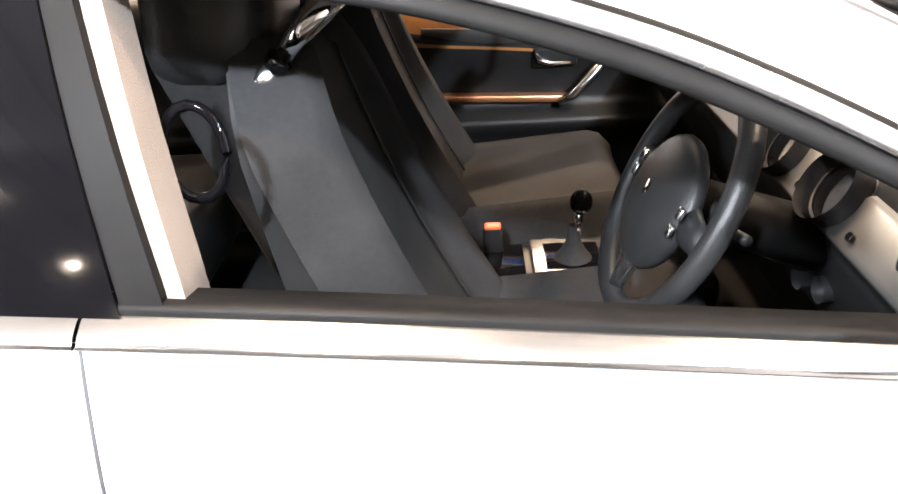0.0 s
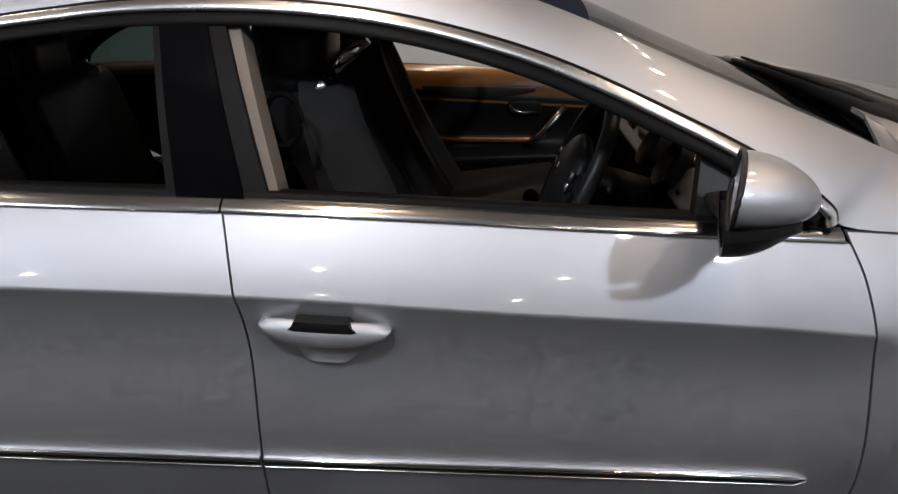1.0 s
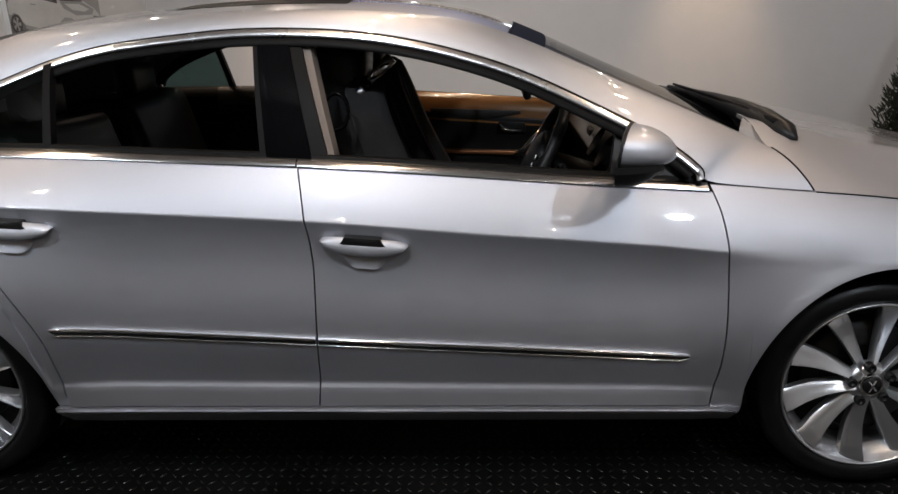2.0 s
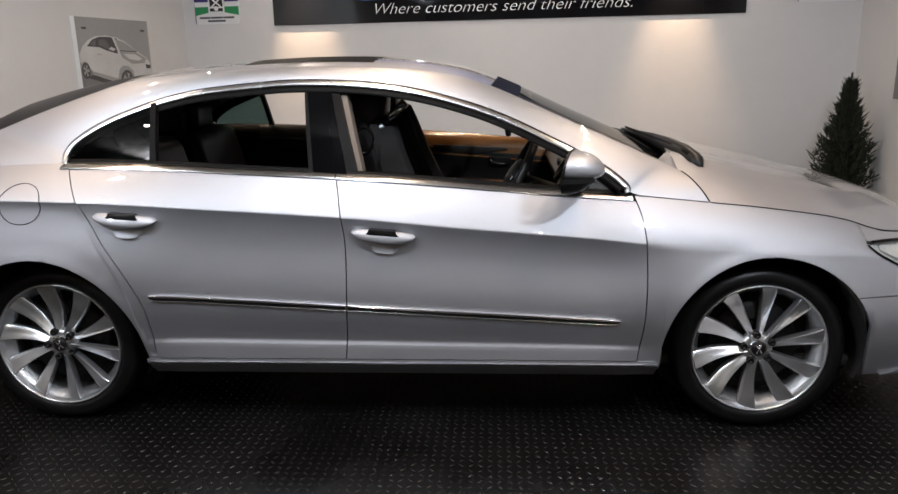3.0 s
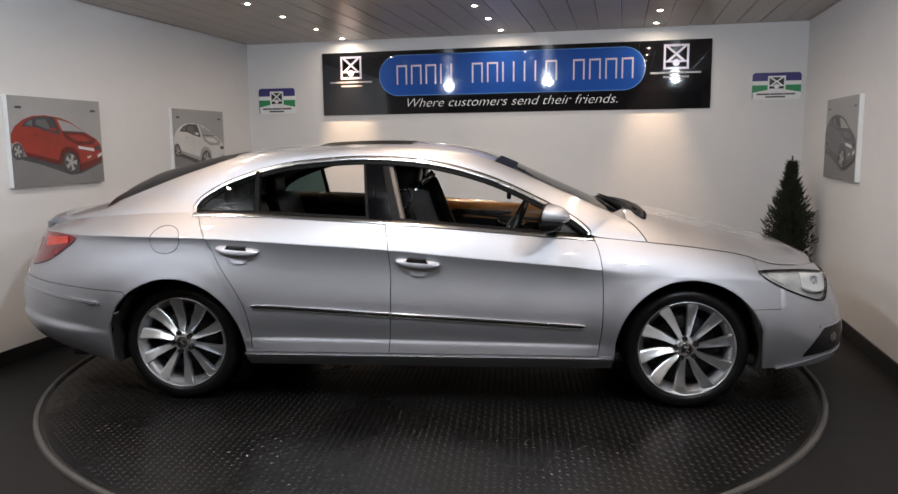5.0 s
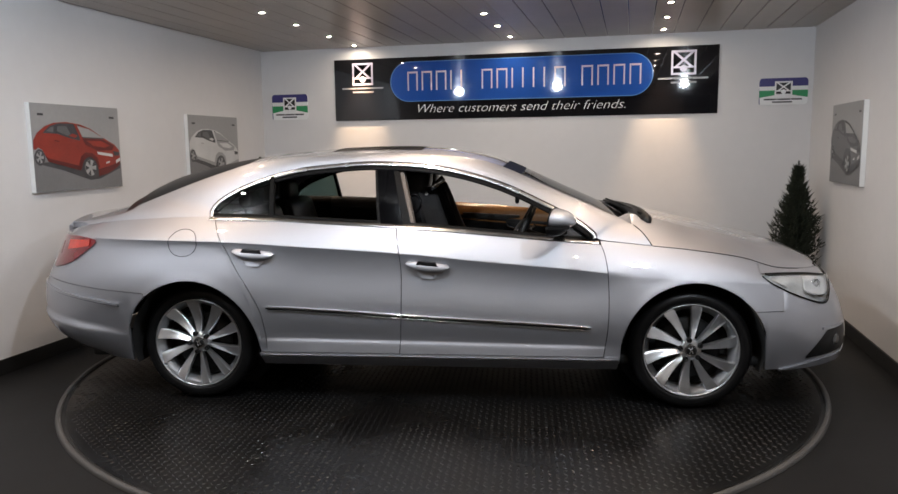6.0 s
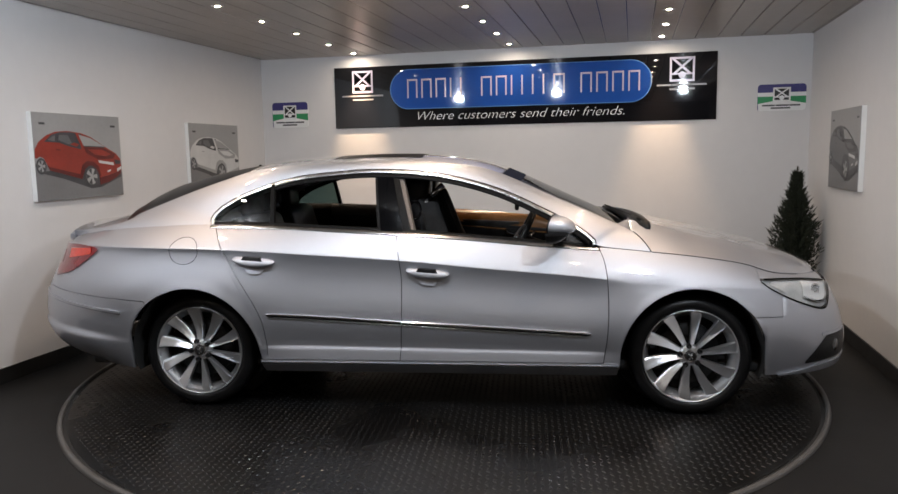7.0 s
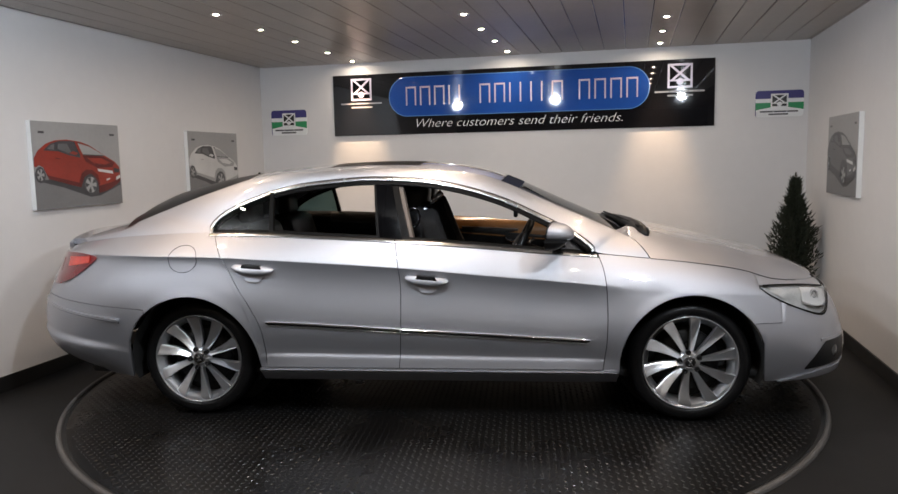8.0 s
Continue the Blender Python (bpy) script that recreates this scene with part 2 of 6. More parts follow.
struct("floor", bm_box(-HALF, HALF, FRONT, BACK, -0.2, 0.0), M_FLOOR, "matt black rubber floor of the showroom")
struct("wall_north", bm_box(-HALF - 0.15, HALF + 0.15, BACK, BACK + 0.15, -0.2, 2.7), M_WALL, "white painted back wall of the showroom")
struct("wall_west", bm_box(-HALF - 0.15, -HALF, FRONT, BACK, -0.2, 2.7), M_WALL, "white painted side wall with canvas prints")
struct("wall_east", bm_box(EAST, EAST + 0.15, FRONT, BACK, -0.2, 2.7), M_WALL, "white painted side wall beside the conifer")
# unseen wall added to close the room; its dark tone keeps gloss reflections black
struct("wall_south", bm_box(-HALF - 0.15, HALF + 0.15, FRONT - 0.15, FRONT, -0.2, 2.7), M_SOUTH, "added unseen closing wall, dark so that gloss reflects black")
for nm, b in (("north", (-HALF + 0.012, HALF - 0.012, BACK - 0.012, BACK)), ("west", (-HALF, -HALF + 0.012, FRONT + 0.012, BACK)),
              ("east", (EAST - 0.012, EAST, FRONT + 0.012, BACK)), ("south", (-HALF, EAST, FRONT, FRONT + 0.012))):
    tagged(struct("baseboard_" + nm, bm_box(b[0], b[1], b[2], b[3], 0.0, 0.10, 0.003), M_BASE, "low black skirting along the wall"), "", "baseboard")

# ceiling: long laminate boards with open dark joints under a dark slab
bm = bm_box(-HALF, HALF, FRONT, BACK, TOP + 0.008, TOP + 0.12)
for f in bm.faces:
    f.material_index = 1
pitch, u = 0.2, -2.712
while u < HALF - 0.01:
    bm_box(u + 0.0035, min(u + pitch - 0.0035, HALF), FRONT, BACK, TOP, TOP + 0.018, 0.0025, 1, bm)
    u += pitch
struct("ceiling", bm, [M_CEIL, M_JOINT], "grey-brown laminate board ceiling with recessed metal joints")

# turntable
CX, CY, RT = -0.057, 0.025, 2.300
deck = thing("turntable", "round black treadplate turntable with a grey rim, set in the floor", "turntable", "", pose(CX, CY, 0))
part("deck", lathe([(0.001, 0.006), (1.0, 0.006), (RT - 0.035, 0.006), (RT - 0.035, 0.0)], 128, "z"), M_PLATE, deck, "black rubber treadplate deck", False)
part("rim", lathe([(RT - 0.014, 0.001), (RT - 0.013, 0.014), (RT - 0.009, 0.018), (RT + 0.007, 0.018), (RT + 0.013, 0.011), (RT + 0.016, 0.001)], 160, "z"), M_RING, deck, "worn grey metal rim")
part("gap", lathe([(RT - 0.035, 0.003), (RT - 0.014, 0.003)], 160, "z"), M_DARK, deck, "dark gap inside the rim")
# raised lozenges of the treadplate, turned alternately
verts, faces = [], []
step = 0.034
for i in range(-70, 71):
    for j in range(-70, 71):
        x, y = i * step, j * step
        if x * x + y * y > (RT - 0.07) ** 2:
            continue
        a = radians(45 if (i + j) % 2 else -45)
        c, s = math.cos(a), math.sin(a)
        k = len(verts)
        for lx, ly, h in ((0.013, 0, 0.006), (0, 0.0045, 0.006), (-0.013, 0, 0.006), (0, -0.0045, 0.006), (0.006, 0, 0.0080), (-0.006, 0, 0.0080)):
            verts.append((x + lx * c - ly * s, y + lx * s + ly * c, h))
        faces += [(k, k + 1, k + 4), (k + 1, k + 5, k + 4), (k + 1, k + 2, k + 5), (k + 2, k + 3, k + 5), (k + 3, k + 4, k + 5), (k + 3, k, k + 4)]
me = bpy.data.meshes.new("treads")
me.from_pydata(verts, [], faces)
me.materials.append(M_TREAD)
treads = new("treads", me)
treads.parent = deck
tagged(treads, "raised lozenge treads", "", "", "stuff")

# ---- ceiling lamps ----
def downlight(u, v):
    d = thing("downlight", "small round recessed spotlight, lit, in the ceiling", "ceiling light", "ceiling spotlights", ROOM @ pose(u, v, TOP))
    part("bezel", lathe([(0.0192, 0.004), (0.0192, -0.003), (0.034, -0.005), (0.041, -0.003), (0.043, 0.0)], 24, "z"), M_SATIN, d, "brushed metal bezel")
    bm = bmesh.new()
    bmesh.ops.create_circle(bm, cap_ends=True, radius=0.019, segments=20, matrix=Matrix.Translation((0, 0, -0.001)))
    face_out(bm, (0, 0, -1))
    part("bulb", bm, M_BULB, d, "glowing warm bulb", False)
    l = bpy.data.lights.new("downlight_lamp", "SPOT")
    l.energy, l.spot_size, l.spot_blend, l.shadow_soft_size = DOWN_W, radians(90), 0.9, 0.02
    if v > 2.2:
        l.energy, l.spot_size, l.spot_blend = WALL_W * (1.7 if u < -1 else 1.0), radians(46), 1.0
    l.color = (1.0, 0.68, 0.42) if v > 2.2 else (1.0, 0.66, 0.41)
    lo = new("downlight_lamp", l)
    lo.matrix_world = ROOM @ pose(u, v, TOP - 0.026, 0 if v < 2.2 else (-38 if abs(u) < 0.5 else 12))
    return d


DOWN_W, FLOOD_W, WALL_W = 17.3, 94.0, 85.0
# the v = -5.9 lamps are unseen, added to lift the car's lower side
for u, vs in ((-1.62, (-5.9, -4.6, -3.3, -1.95, -1.27, -0.62, 0.02, 0.65, 1.25, 1.946, 2.579)), (-0.01, (-5.9, -4.6, -3.3, -2.0, -1.35, -0.7, -0.07, 0.577, 1.2, 1.82, 2.494)),
              (1.39, (-5.9, -4.6, -3.3, -2.15, -1.5, -0.83, -0.17, 0.49, 1.154, 1.819, 2.484))):
    for v in vs:
        downlight(u, v)


def floodlight(u, v, z):
    target = ROOM @ Vector((u * 0.35, 0.4, 1.0))
    eye = ROOM @ Vector((u, v, z))
    d = thing("floodlight", "bright white floodlight hung from the ceiling", "floodlight", "floodlights", look(eye, target))
    part("housing", lathe([(0.001, 0.07), (0.05, 0.07), (0.075, 0.02), (0.078, -0.012), (0.046, -0.012), (0.042, 0.0)], 28, "z"), M_PLASTIC, d, "black round housing")
    bm = bmesh.new()
    bmesh.ops.create_circle(bm, cap_ends=True, radius=0.040, segments=24, matrix=Matrix.Translation((0, 0, -0.002)))
    face_out(bm, (0, 0, -1))
    part("bulb", bm, M_FLOOD, d, "glowing white face", False)
    inv = d.matrix_world.inverted()
    part("bracket", tube([inv @ (eye + Vector((0, 0, 0.05))), inv @ (ROOM @ Vector((u, v, TOP + 0.005)))], 0.012, 10), M_PLASTIC, d, "black ceiling bracket")
    l = bpy.data.lights.new("flood_lamp", "SPOT")
    l.energy, l.spot_size, l.spot_blend, l.shadow_soft_size = FLOOD_W, radians(160), 0.3, 0.06
    l.color = (0.775, 0.88, 1.0)
    lo = new("flood_lamp", l)
    lo.matrix_world = look(eye, target) @ pose(0, 0, -0.02)


for u, v, z in ((-1.82, -2.70, 2.38), (-0.06, -2.12, 2.38), (1.92, -2.35, 2.38)):
    floodlight(u, v, z)

# ---- the car: x ahead, near side at y < 0, z up from the deck ----
car = thing("car", "silver four-door coupe with open windows parked on the turntable", "car")
WB2, WR, WZ = 1.3555, 0.375, 0.322
ZC = Line((-2.6, 0.925), (-1.75, 0.918), (-1.2, 0.906), (-0.7, 0.877), (-0.18, 0.843), (0.24, 0.804), (0.7, 0.765), (0.91, 0.743), (1.1, 0.722), (1.4, 0.705), (2.4, 0.67))
ZB = Line((-2.6, 0.910), (-2.33, 0.935), (-2.1, 0.972), (-1.86, 1.004), (-1.6, 1.022), (-1.26, 1.034), (-0.9, 1.028), (-0.6, 1.013), (-0.21, 0.992), (0.14, 0.966),
          (0.6, 0.926), (0.87, 0.906), (1.0, 0.893), (1.145, 0.878), (1.31, 0.861), (1.54, 0.829), (1.65, 0.805), (1.73, 0.777), (1.80, 0.758), (1.95, 0.740), (2.1, 0.726), (2.4, 0.69))
WBELT = Line((-2.6, 0.775), (-1.9, 0.775), (-1.26, 0.785), (-0.6, 0.822), (-0.2, 0.834), (0.5, 0.838), (0.9, 0.835), (1.15, 0.828), (1.54, 0.82), (2.4, 0.82))
LOW = Line((0.0, 0.924), (0.025, 0.9190), (0.08, 0.9125), (0.15, 0.9100), (0.22, 0.9115), (0.32, 0.9190), (0.42, 0.9275), (0.50, 0.9315), (0.57, 0.9315), (0.66, 0.924), (0.74, 0.910), (0.785, 0.901), (0.825, 0.8985), (0.92, 0.904), (1.0, 0.899), (1.12, 0.879))
HAUNCH = Line((0.0, 0.924), (0.02, 0.9205), (0.045, 0.9205), (0.12, 0.9310), (0.22, 0.9500), (0.30, 0.9630), (0.38, 0.9700), (0.47, 0.9710), (0.60, 0.963), (0.80, 0.938), (1.0, 0.908), (1.12, 0.886))
WING = Line((0.0, 0.924), (0.05, 0.9290), (0.14, 0.9385), (0.26, 0.9490), (0.36, 0.9545), (0.46, 0.9550), (0.60, 0.948), (0.80, 0.928), (1.0, 0.902), (1.12, 0.880))
XN = Line((0.15, 2.26), (0.2, 2.30), (0.36, 2.325), (0.5, 2.29), (0.6, 2.25), (0.7, 2.19), (0.76, 2.12), (0.9, 2.05))
XR = Line((0.15, -2.2), (0.22, -2.36), (0.3, -2.47), (0.4, -2.52), (0.56, -2.53), (0.74, -2.46), (0.9, -2.38), (0.97, -2.33), (1.1, -2.30))


def wide(x, z):
    """Half width of the body side at x and z."""
    zc, zb, wb = ZC(x), ZB(x), WBELT(x)
    if z >= zc:
        f = min((z - zc) / max(zb - zc, 0.02), 1.3)
        g = min(max((x - 0.80) / 0.42, 0), 1)
        k = 0.72 - 0.30 * g * g * (3 - 2 * g)
        w = 0.924 + (wb - 0.924) * (k * f + (1 - k) * f * f)
    else:
        q = (zc - z) / (zc - 0.25)
        w = LOW(q)
        f = min(max((x - 0.72) / 0.42, 0), 1)
        r = min(max((-0.70 - x) / 0.50, 0), 1)
        f, r = f * f * (3 - 2 * f), r * r * (3 - 2 * r)
        w = w * (1 - f - r) + WING(q) * f + HAUNCH(q) * r
        b, h = min(max((-1.38 - x) / 0.4, 0), 1), min(max((q - 0.06) / 0.34, 0), 1)
        w += 0.016 * b * h * h * (3 - 2 * h) * (1 - max(0, q - 0.5))
    if z < 0.40 and -0.97 < x < 0.95:
        f = min(max((0.366 - 0.010 * x - z) / 0.024, 0), 1)
        w += 0.0075 * f * f * (3 - 2 * f) * min(1, (x + 0.97) / 0.08, (0.95 - x) / 0.10)
    if z < 0.276 and -0.99 < x < 0.99:
        w -= 0.8 * (0.276 - z)
    for cx in (WB2, -WB2):
        r = math.hypot(x - cx, z - WZ)
        w += 0.005 * math.exp(-(((r - WR) / 0.030) ** 2))
    if x < -1.70:
        zr = 0.402 - 0.125 * (x + 1.77)
        f = min(max((zr + 0.012 - z) / 0.034, 0), 1)
        d = max(zr - 0.022 - z, 0)
        w += (0.030 * f * f * (3 - 2 * f) - 3.4 * d * d) * min(1, (-1.70 - x) / 0.30)
    if x > 1.35:
        u = min((x - 1.35) / (XN(z) - 1.35), 1.0)
        w *= (1 - u**3) ** (1 / 3)
    if x < -1.3:
        u = min((-1.3 - x) / (-1.3 - XR(z)), 1.0)
        w *= (1 - u**3) ** (1 / 3)
    return w


def zrows(x, lo, hi, n1=14, n2=8):
    """Heights up a column, with close rows at the shoulder crease."""
    zc = ZC(x)
    if hi - 0.02 > zc > lo + 0.03:
        k4 = 0.360 - 0.010 * x
        if lo < 0.33:
            a = [lo, k4 - 0.030, k4 - 0.014, k4 - 0.010, k4 - 0.005, k4 + 0.001, k4 + 0.008] + [k4 + 0.008 + (zc - 0.020 - k4) * k / (n1 - 6) for k in range(1, n1 - 5)]
        else:
            a = [lo + (zc - 0.012 - lo) * k / n1 for k in range(n1 + 1)]
        return a + [zc - 0.005, zc, zc + 0.005] + [zc + 0.012 + (hi - zc - 0.012) * k / n2 for k in range(n2 + 1)]
    n = n1 + n2 + 4
    return [lo + (hi - lo) * k / n for k in range(n + 1)]


def side_sheet(xs, lo, hi, left=None, right=None, side=-1, depth=0.014, lift=0.0, n1=14, n2=8, even=False, wl=None, wr=None, mid=None):
    """A body panel over columns xs, heights lo(x) to hi(x); columns before wl and after wr lean to the ends left(z) and right(z)."""
    rows = []
    m = n1 + n2 + 5
    for s in xs:
        col = []
        foot = None
        for j in range(m):
            xx, zz = s, (0.3 if foot is None else foot + 0.2)
            for _ in range(10):
                if wl is not None and s < wl:
                    xx = wl - (wl - s) * (wl - left(zz)) / (wl - xs[0])
                elif wr is not None and s > wr:
                    xx = wr + (s - wr) * (right(zz) - wr) / (xs[-1] - wr)
                low = lo(xx) if foot is None else foot
                if mid is not None:
                    jm, zm = (m - 1) * 2 // 3, mid(xx)
                    zz = low + (zm - low) * j / jm if j <= jm else zm + (hi(xx) - zm) * (j - jm) / (m - 1 - jm)
                else:
                    zz = low + (hi(xx) - low) * j / (m - 1) if even else zrows(xx, low, hi(xx), n1, n2)[j]
            if foot is None:
                foot = zz
            col.append((xx, side * (wide(xx, zz) + lift), zz))
        rows.append(col)
    bm = bm_grid(rows)
    bmesh.ops.remove_doubles(bm, verts=bm.verts[:], dist=1e-5)
    face_out(bm, (0, side, 0))
    if depth:
        flange(bm, lambda co: (0, -side * depth, 0))
    return bm


def steps(a, b, n):
    return [a + (b - a) * k / n for k in range(n + 1)]


def arch(cx, x):
    d = WR**2 - (x - cx) ** 2
    return WZ + math.sqrt(d) if d > 0 else 0.25


GR = Line((0.25, -0.935), (0.42, -0.941), (0.526, -0.956), (0.653, -1.016), (0.752, -1.079), (0.848, -1.133), (0.957, -1.203), (1.05, -1.262))
GM = Line((0.25, -0.200), (0.286, -0.197), (0.485, -0.182), (0.636, -0.178), (0.758, -0.180), (0.873, -0.193), (0.991, -0.216), (1.1, -0.246))
GF = Line((0.25, 0.890), (0.273, 0.893), (0.425, 0.911), (0.6, 0.917), (0.742, 0.911), (0.834, 0.897), (0.901, 0.874), (1.0, 0.85))
HEADLO = Line((1.69, 0.733), (1.73, 0.700), (1.78, 0.672), (1.84, 0.642), (1.94, 0.602), (2.03, 0.574), (2.075, 0.582), (2.11, 0.63), (2.15, 0.68), (2.4, 0.70))
HL_TOP = Line((1.69, 0.736), (1.80, 0.732), (1.95, 0.720), (2.05, 0.704), (2.10, 0.692), (2.16, 0.672))
G = 0.0022


def bumper_top(x):
    if x < 1.80:
        return 0.549
    return HEADLO(x) - 0.004


def fender_top(x):
    return ZB(x) - 0.003 if x < 1.692 else max(HEADLO(x) - 0.004, 0.60)


def fender_bottom(x):
    if x > 1.6545:
        return 0.553
    return arch(WB2, x) if abs(x - WB2) < WR else 0.25


CHROME_H = 0.021     # the bright strip along the windows' lower edge


def belt_under(x):
    return ZB(x) - CHROME_H


def paint_sides(side):
    # doors
    for nm, l, r, n in (("rear_door", GR, GM, 26), ("front_door", GM, GF, 34)):
        lz, rz = (lambda z, l=l: l(z) + G), (lambda z, r=r: r(z) - G)
        x0, x1, wl, wr = (-1.10, -0.19, -0.62, -0.60) if nm == "rear_door" else (-0.19, 0.90, 0.30, 0.32)
        body = part(nm, side_sheet(steps(x0, wl, n // 2) + steps(wr, x1, n // 2), lambda x: 0.294, belt_under, lz, rz, side, wl=wl, wr=wr, n1=20), M_PAINT, car)
        x0, x1 = (-1.106, -0.874) if nm == "rear_door" else (-0.152, 0.081)
        door_handle(body, x0, x1, side)
        molding(body, (-0.925 if nm == "rear_door" else -0.176), (-0.184 if nm == "rear_door" else 0.826), side, 1 if nm == "rear_door" else 0)
    # sill
    bm = side_sheet(steps(-0.975, 0.975, 40), lambda x: 0.206, lambda x: 0.290, side=side, n1=6, n2=1, lift=0.004)
    part("sill", bm, M_PAINT, car)
    bm = side_sheet(steps(-0.97, 0.97, 30), lambda x: 0.270, lambda x: 0.279, side=side, n1=2, n2=1, lift=0.008, depth=0.006)
    part("sill_trim", bm, M_SATIN, car, "thin bright sill strip")
    # front wing
    xs = [0.893, 0.905, 0.92, 0.935, 0.95, 0.965, 0.9795, 0.9801] + [1.3555 - 0.3752 * math.cos(math.pi * k / 44) for k in range(1, 36)]
    xs = sorted(round(v, 4) for v in xs if v < 1.652) + [1.6535, 1.6550, 1.67, 1.6915, 1.6925, 1.71, 1.725, 1.74, 1.76, 1.78, 1.80]
    part("front_wing", side_sheet(xs, fender_bottom, fender_top, lambda z: GF(z) + G, None, side, n1=20, n2=14, even=True, wl=0.97, mid=lambda x: min(0.722, fender_top(x) - 0.002)), M_PAINT, car)
    part("wing_tip", side_sheet(steps(1.6922, 2.10, 22), lambda x: HL_TOP(x) + 0.003, lambda x: max(ZB(x) - 0.003, HL_TOP(x) + 0.004), side=side, n1=3, n2=1, even=True), M_PAINT, car)
    # rear quarter, from the door to the tail, above the bumper
    def q_lo(x):
        if x > -WB2 - WR and abs(x + WB2) < WR and not (x < -1.60):
            return arch(-WB2, x)
        if x <= -1.60:
            return BUMP_R(x) + 0.004
        return 0.25
    tail = [-2.36 + 0.0002, -2.355, -2.35, -2.34, -2.32, -2.30, -2.27, -2.23, -2.18, -2.12, -2.05, -1.97, -1.88, -1.80, -1.72, -1.66, -1.62, -1.601]
    xs = tail + [-1.5999] + [-1.3555 - 0.3748 * math.cos(math.pi * k / 40) for k in range(9, 41)] + [-0.9801, -0.9797] + [-0.968, -0.957, -0.946, -0.935]
    xs = sorted(set(round(v, 4) for v in xs))
    part("rear_quarter", side_sheet(xs, q_lo, lambda x: ZB(x) - (0.0 if x < -1.26 else CHROME_H), lambda z: XR(z) + 0.003, lambda z: GR(z) - G, side, n1=14, n2=8, wl=-1.92, wr=-1.36), M_PAINT, car)
    # bumpers
    xs = [1.654, 1.66, 1.67, 1.69, 1.71, 1.7304, 1.7306, 1.76, 1.79, 1.7999, 1.8001, 1.83, 1.87, 1.91, 1.95, 1.99, 2.03, 2.07, 2.10, 2.13, 2.16, 2.19, 2.215, 2.24, 2.26, 2.275, 2.29, 2.30, 2.308, 2.314, 2.318, 2.32]
    def fb_lo(x):
        return arch(WB2, x) if x < WB2 + WR - 0.0005 else 0.232
    part("front_bumper", side_sheet(xs, fb_lo, lambda x: min(bumper_top(x), 0.70), None, lambda z: XN(z) - 0.0005, side, even=True, wr=1.86, mid=lambda x: 0.549), M_PAINT, car)
    xs = sorted([-1.604, -1.62, -1.65, -1.68, -1.71, -1.7304, -1.7306, -1.76, -1.8, -1.86, -1.92, -1.98, -2.04, -2.10, -2.16, -2.22, -2.27, -2.32, -2.36, -2.40, -2.43, -2.46, -2.48, -2.495, -2.505, -2.513, -2.519, -2.522])
    def rb_lo(x):
        return arch(-WB2, x) if x > -WB2 - WR + 0.0005 else 0.225
    part("rear_bumper", side_sheet(xs, rb_lo, lambda x: BUMP_R(x), lambda z: XR(z) + 0.0005, None, side, even=True, wl=-1.84, n1=30, n2=10), M_PAINT, car)


BUMP_R = Line((-2.6, 0.685), (-2.3, 0.675), (-2.15, 0.665), (-1.9, 0.645), (-1.59, 0.622))


def door_handle(door, x0, x1, side):
    """A bowed pull handle over a scooped recess."""
    xm, L = (x0 + x1) / 2, (x1 - x0) / 2
    zc = ZC(xm) - 0.052
    slope = -0.085
    rows = []
    for k in range(25):
        u = -1 + 2 * k / 24
        x = xm + L * u
        h = 0.0215 * max(1 - abs(u) ** 2.6, 0.0) ** 0.5 + 0.0005
        up = 0.004 * u * u
        z = zc + slope * L * u + up
        out = 0.012 + 0.026 * (1 - u * u) ** 0.6 if abs(u) < 1 else 0.012
        ring = []
        for j in range(12):
            a = 2 * math.pi * j / 12
            zz = z + h * math.sin(a) * (0.95 if math.sin(a) > 0 else 1.15)
            ring.append((x, side * (wide(x, zz) + out - 0.010 + 0.010 * math.cos(a) - 0.008 * math.sin(a)), zz))
        rows.append(ring)
    bm = bm_grid(rows, close=True)
    bmesh.ops.recalc_face_normals(bm, faces=bm.faces[:])
    part("handle", bm, M_PAINT, door, "silver bow handle")
    # dark finger gap above and the bright scoop below
    for nm, zo, hh, ww, mtl, lf in (("grip", 0.0125, 0.0120, 0.053, M_PLASTIC, 0.0335), ("scoop", -0.045, 0.022, 0.055, M_PAINT, 0.004)):
        rows = []
        for i in range(13):
            u = -1 + i / 6
            col = []
            for j in range(7):
                v = -1 + j / 3
                x = xm + ww * u * (1 - 0.12 * v * (1 if nm == "grip" else -1))
                z = zc + slope * (x - xm) + zo + hh * v * (1 - 0.55 * abs(u) ** 4 * (v < 0))
                bow = 0.004 * (1 - u * u) * (1 - v * v)
                col.append((x, side * (wide(x, z) + lf + (bow if nm == "grip" else 0.0045 * (1 - v) * (1 - u**4))), z))
            rows.append(col)
        bm = face_out(bm_grid(rows), (0, side, 0))
        flange(bm, (0, -side * (0.03 if nm == "grip" else 0.012), 0))
        part(nm, bm, mtl, door, "black finger grip" if nm == "grip" else "silver scoop under the handle")


def trim_z(x):
    return 0.5165 - 0.0545 * (x + 0.176) - 0.007


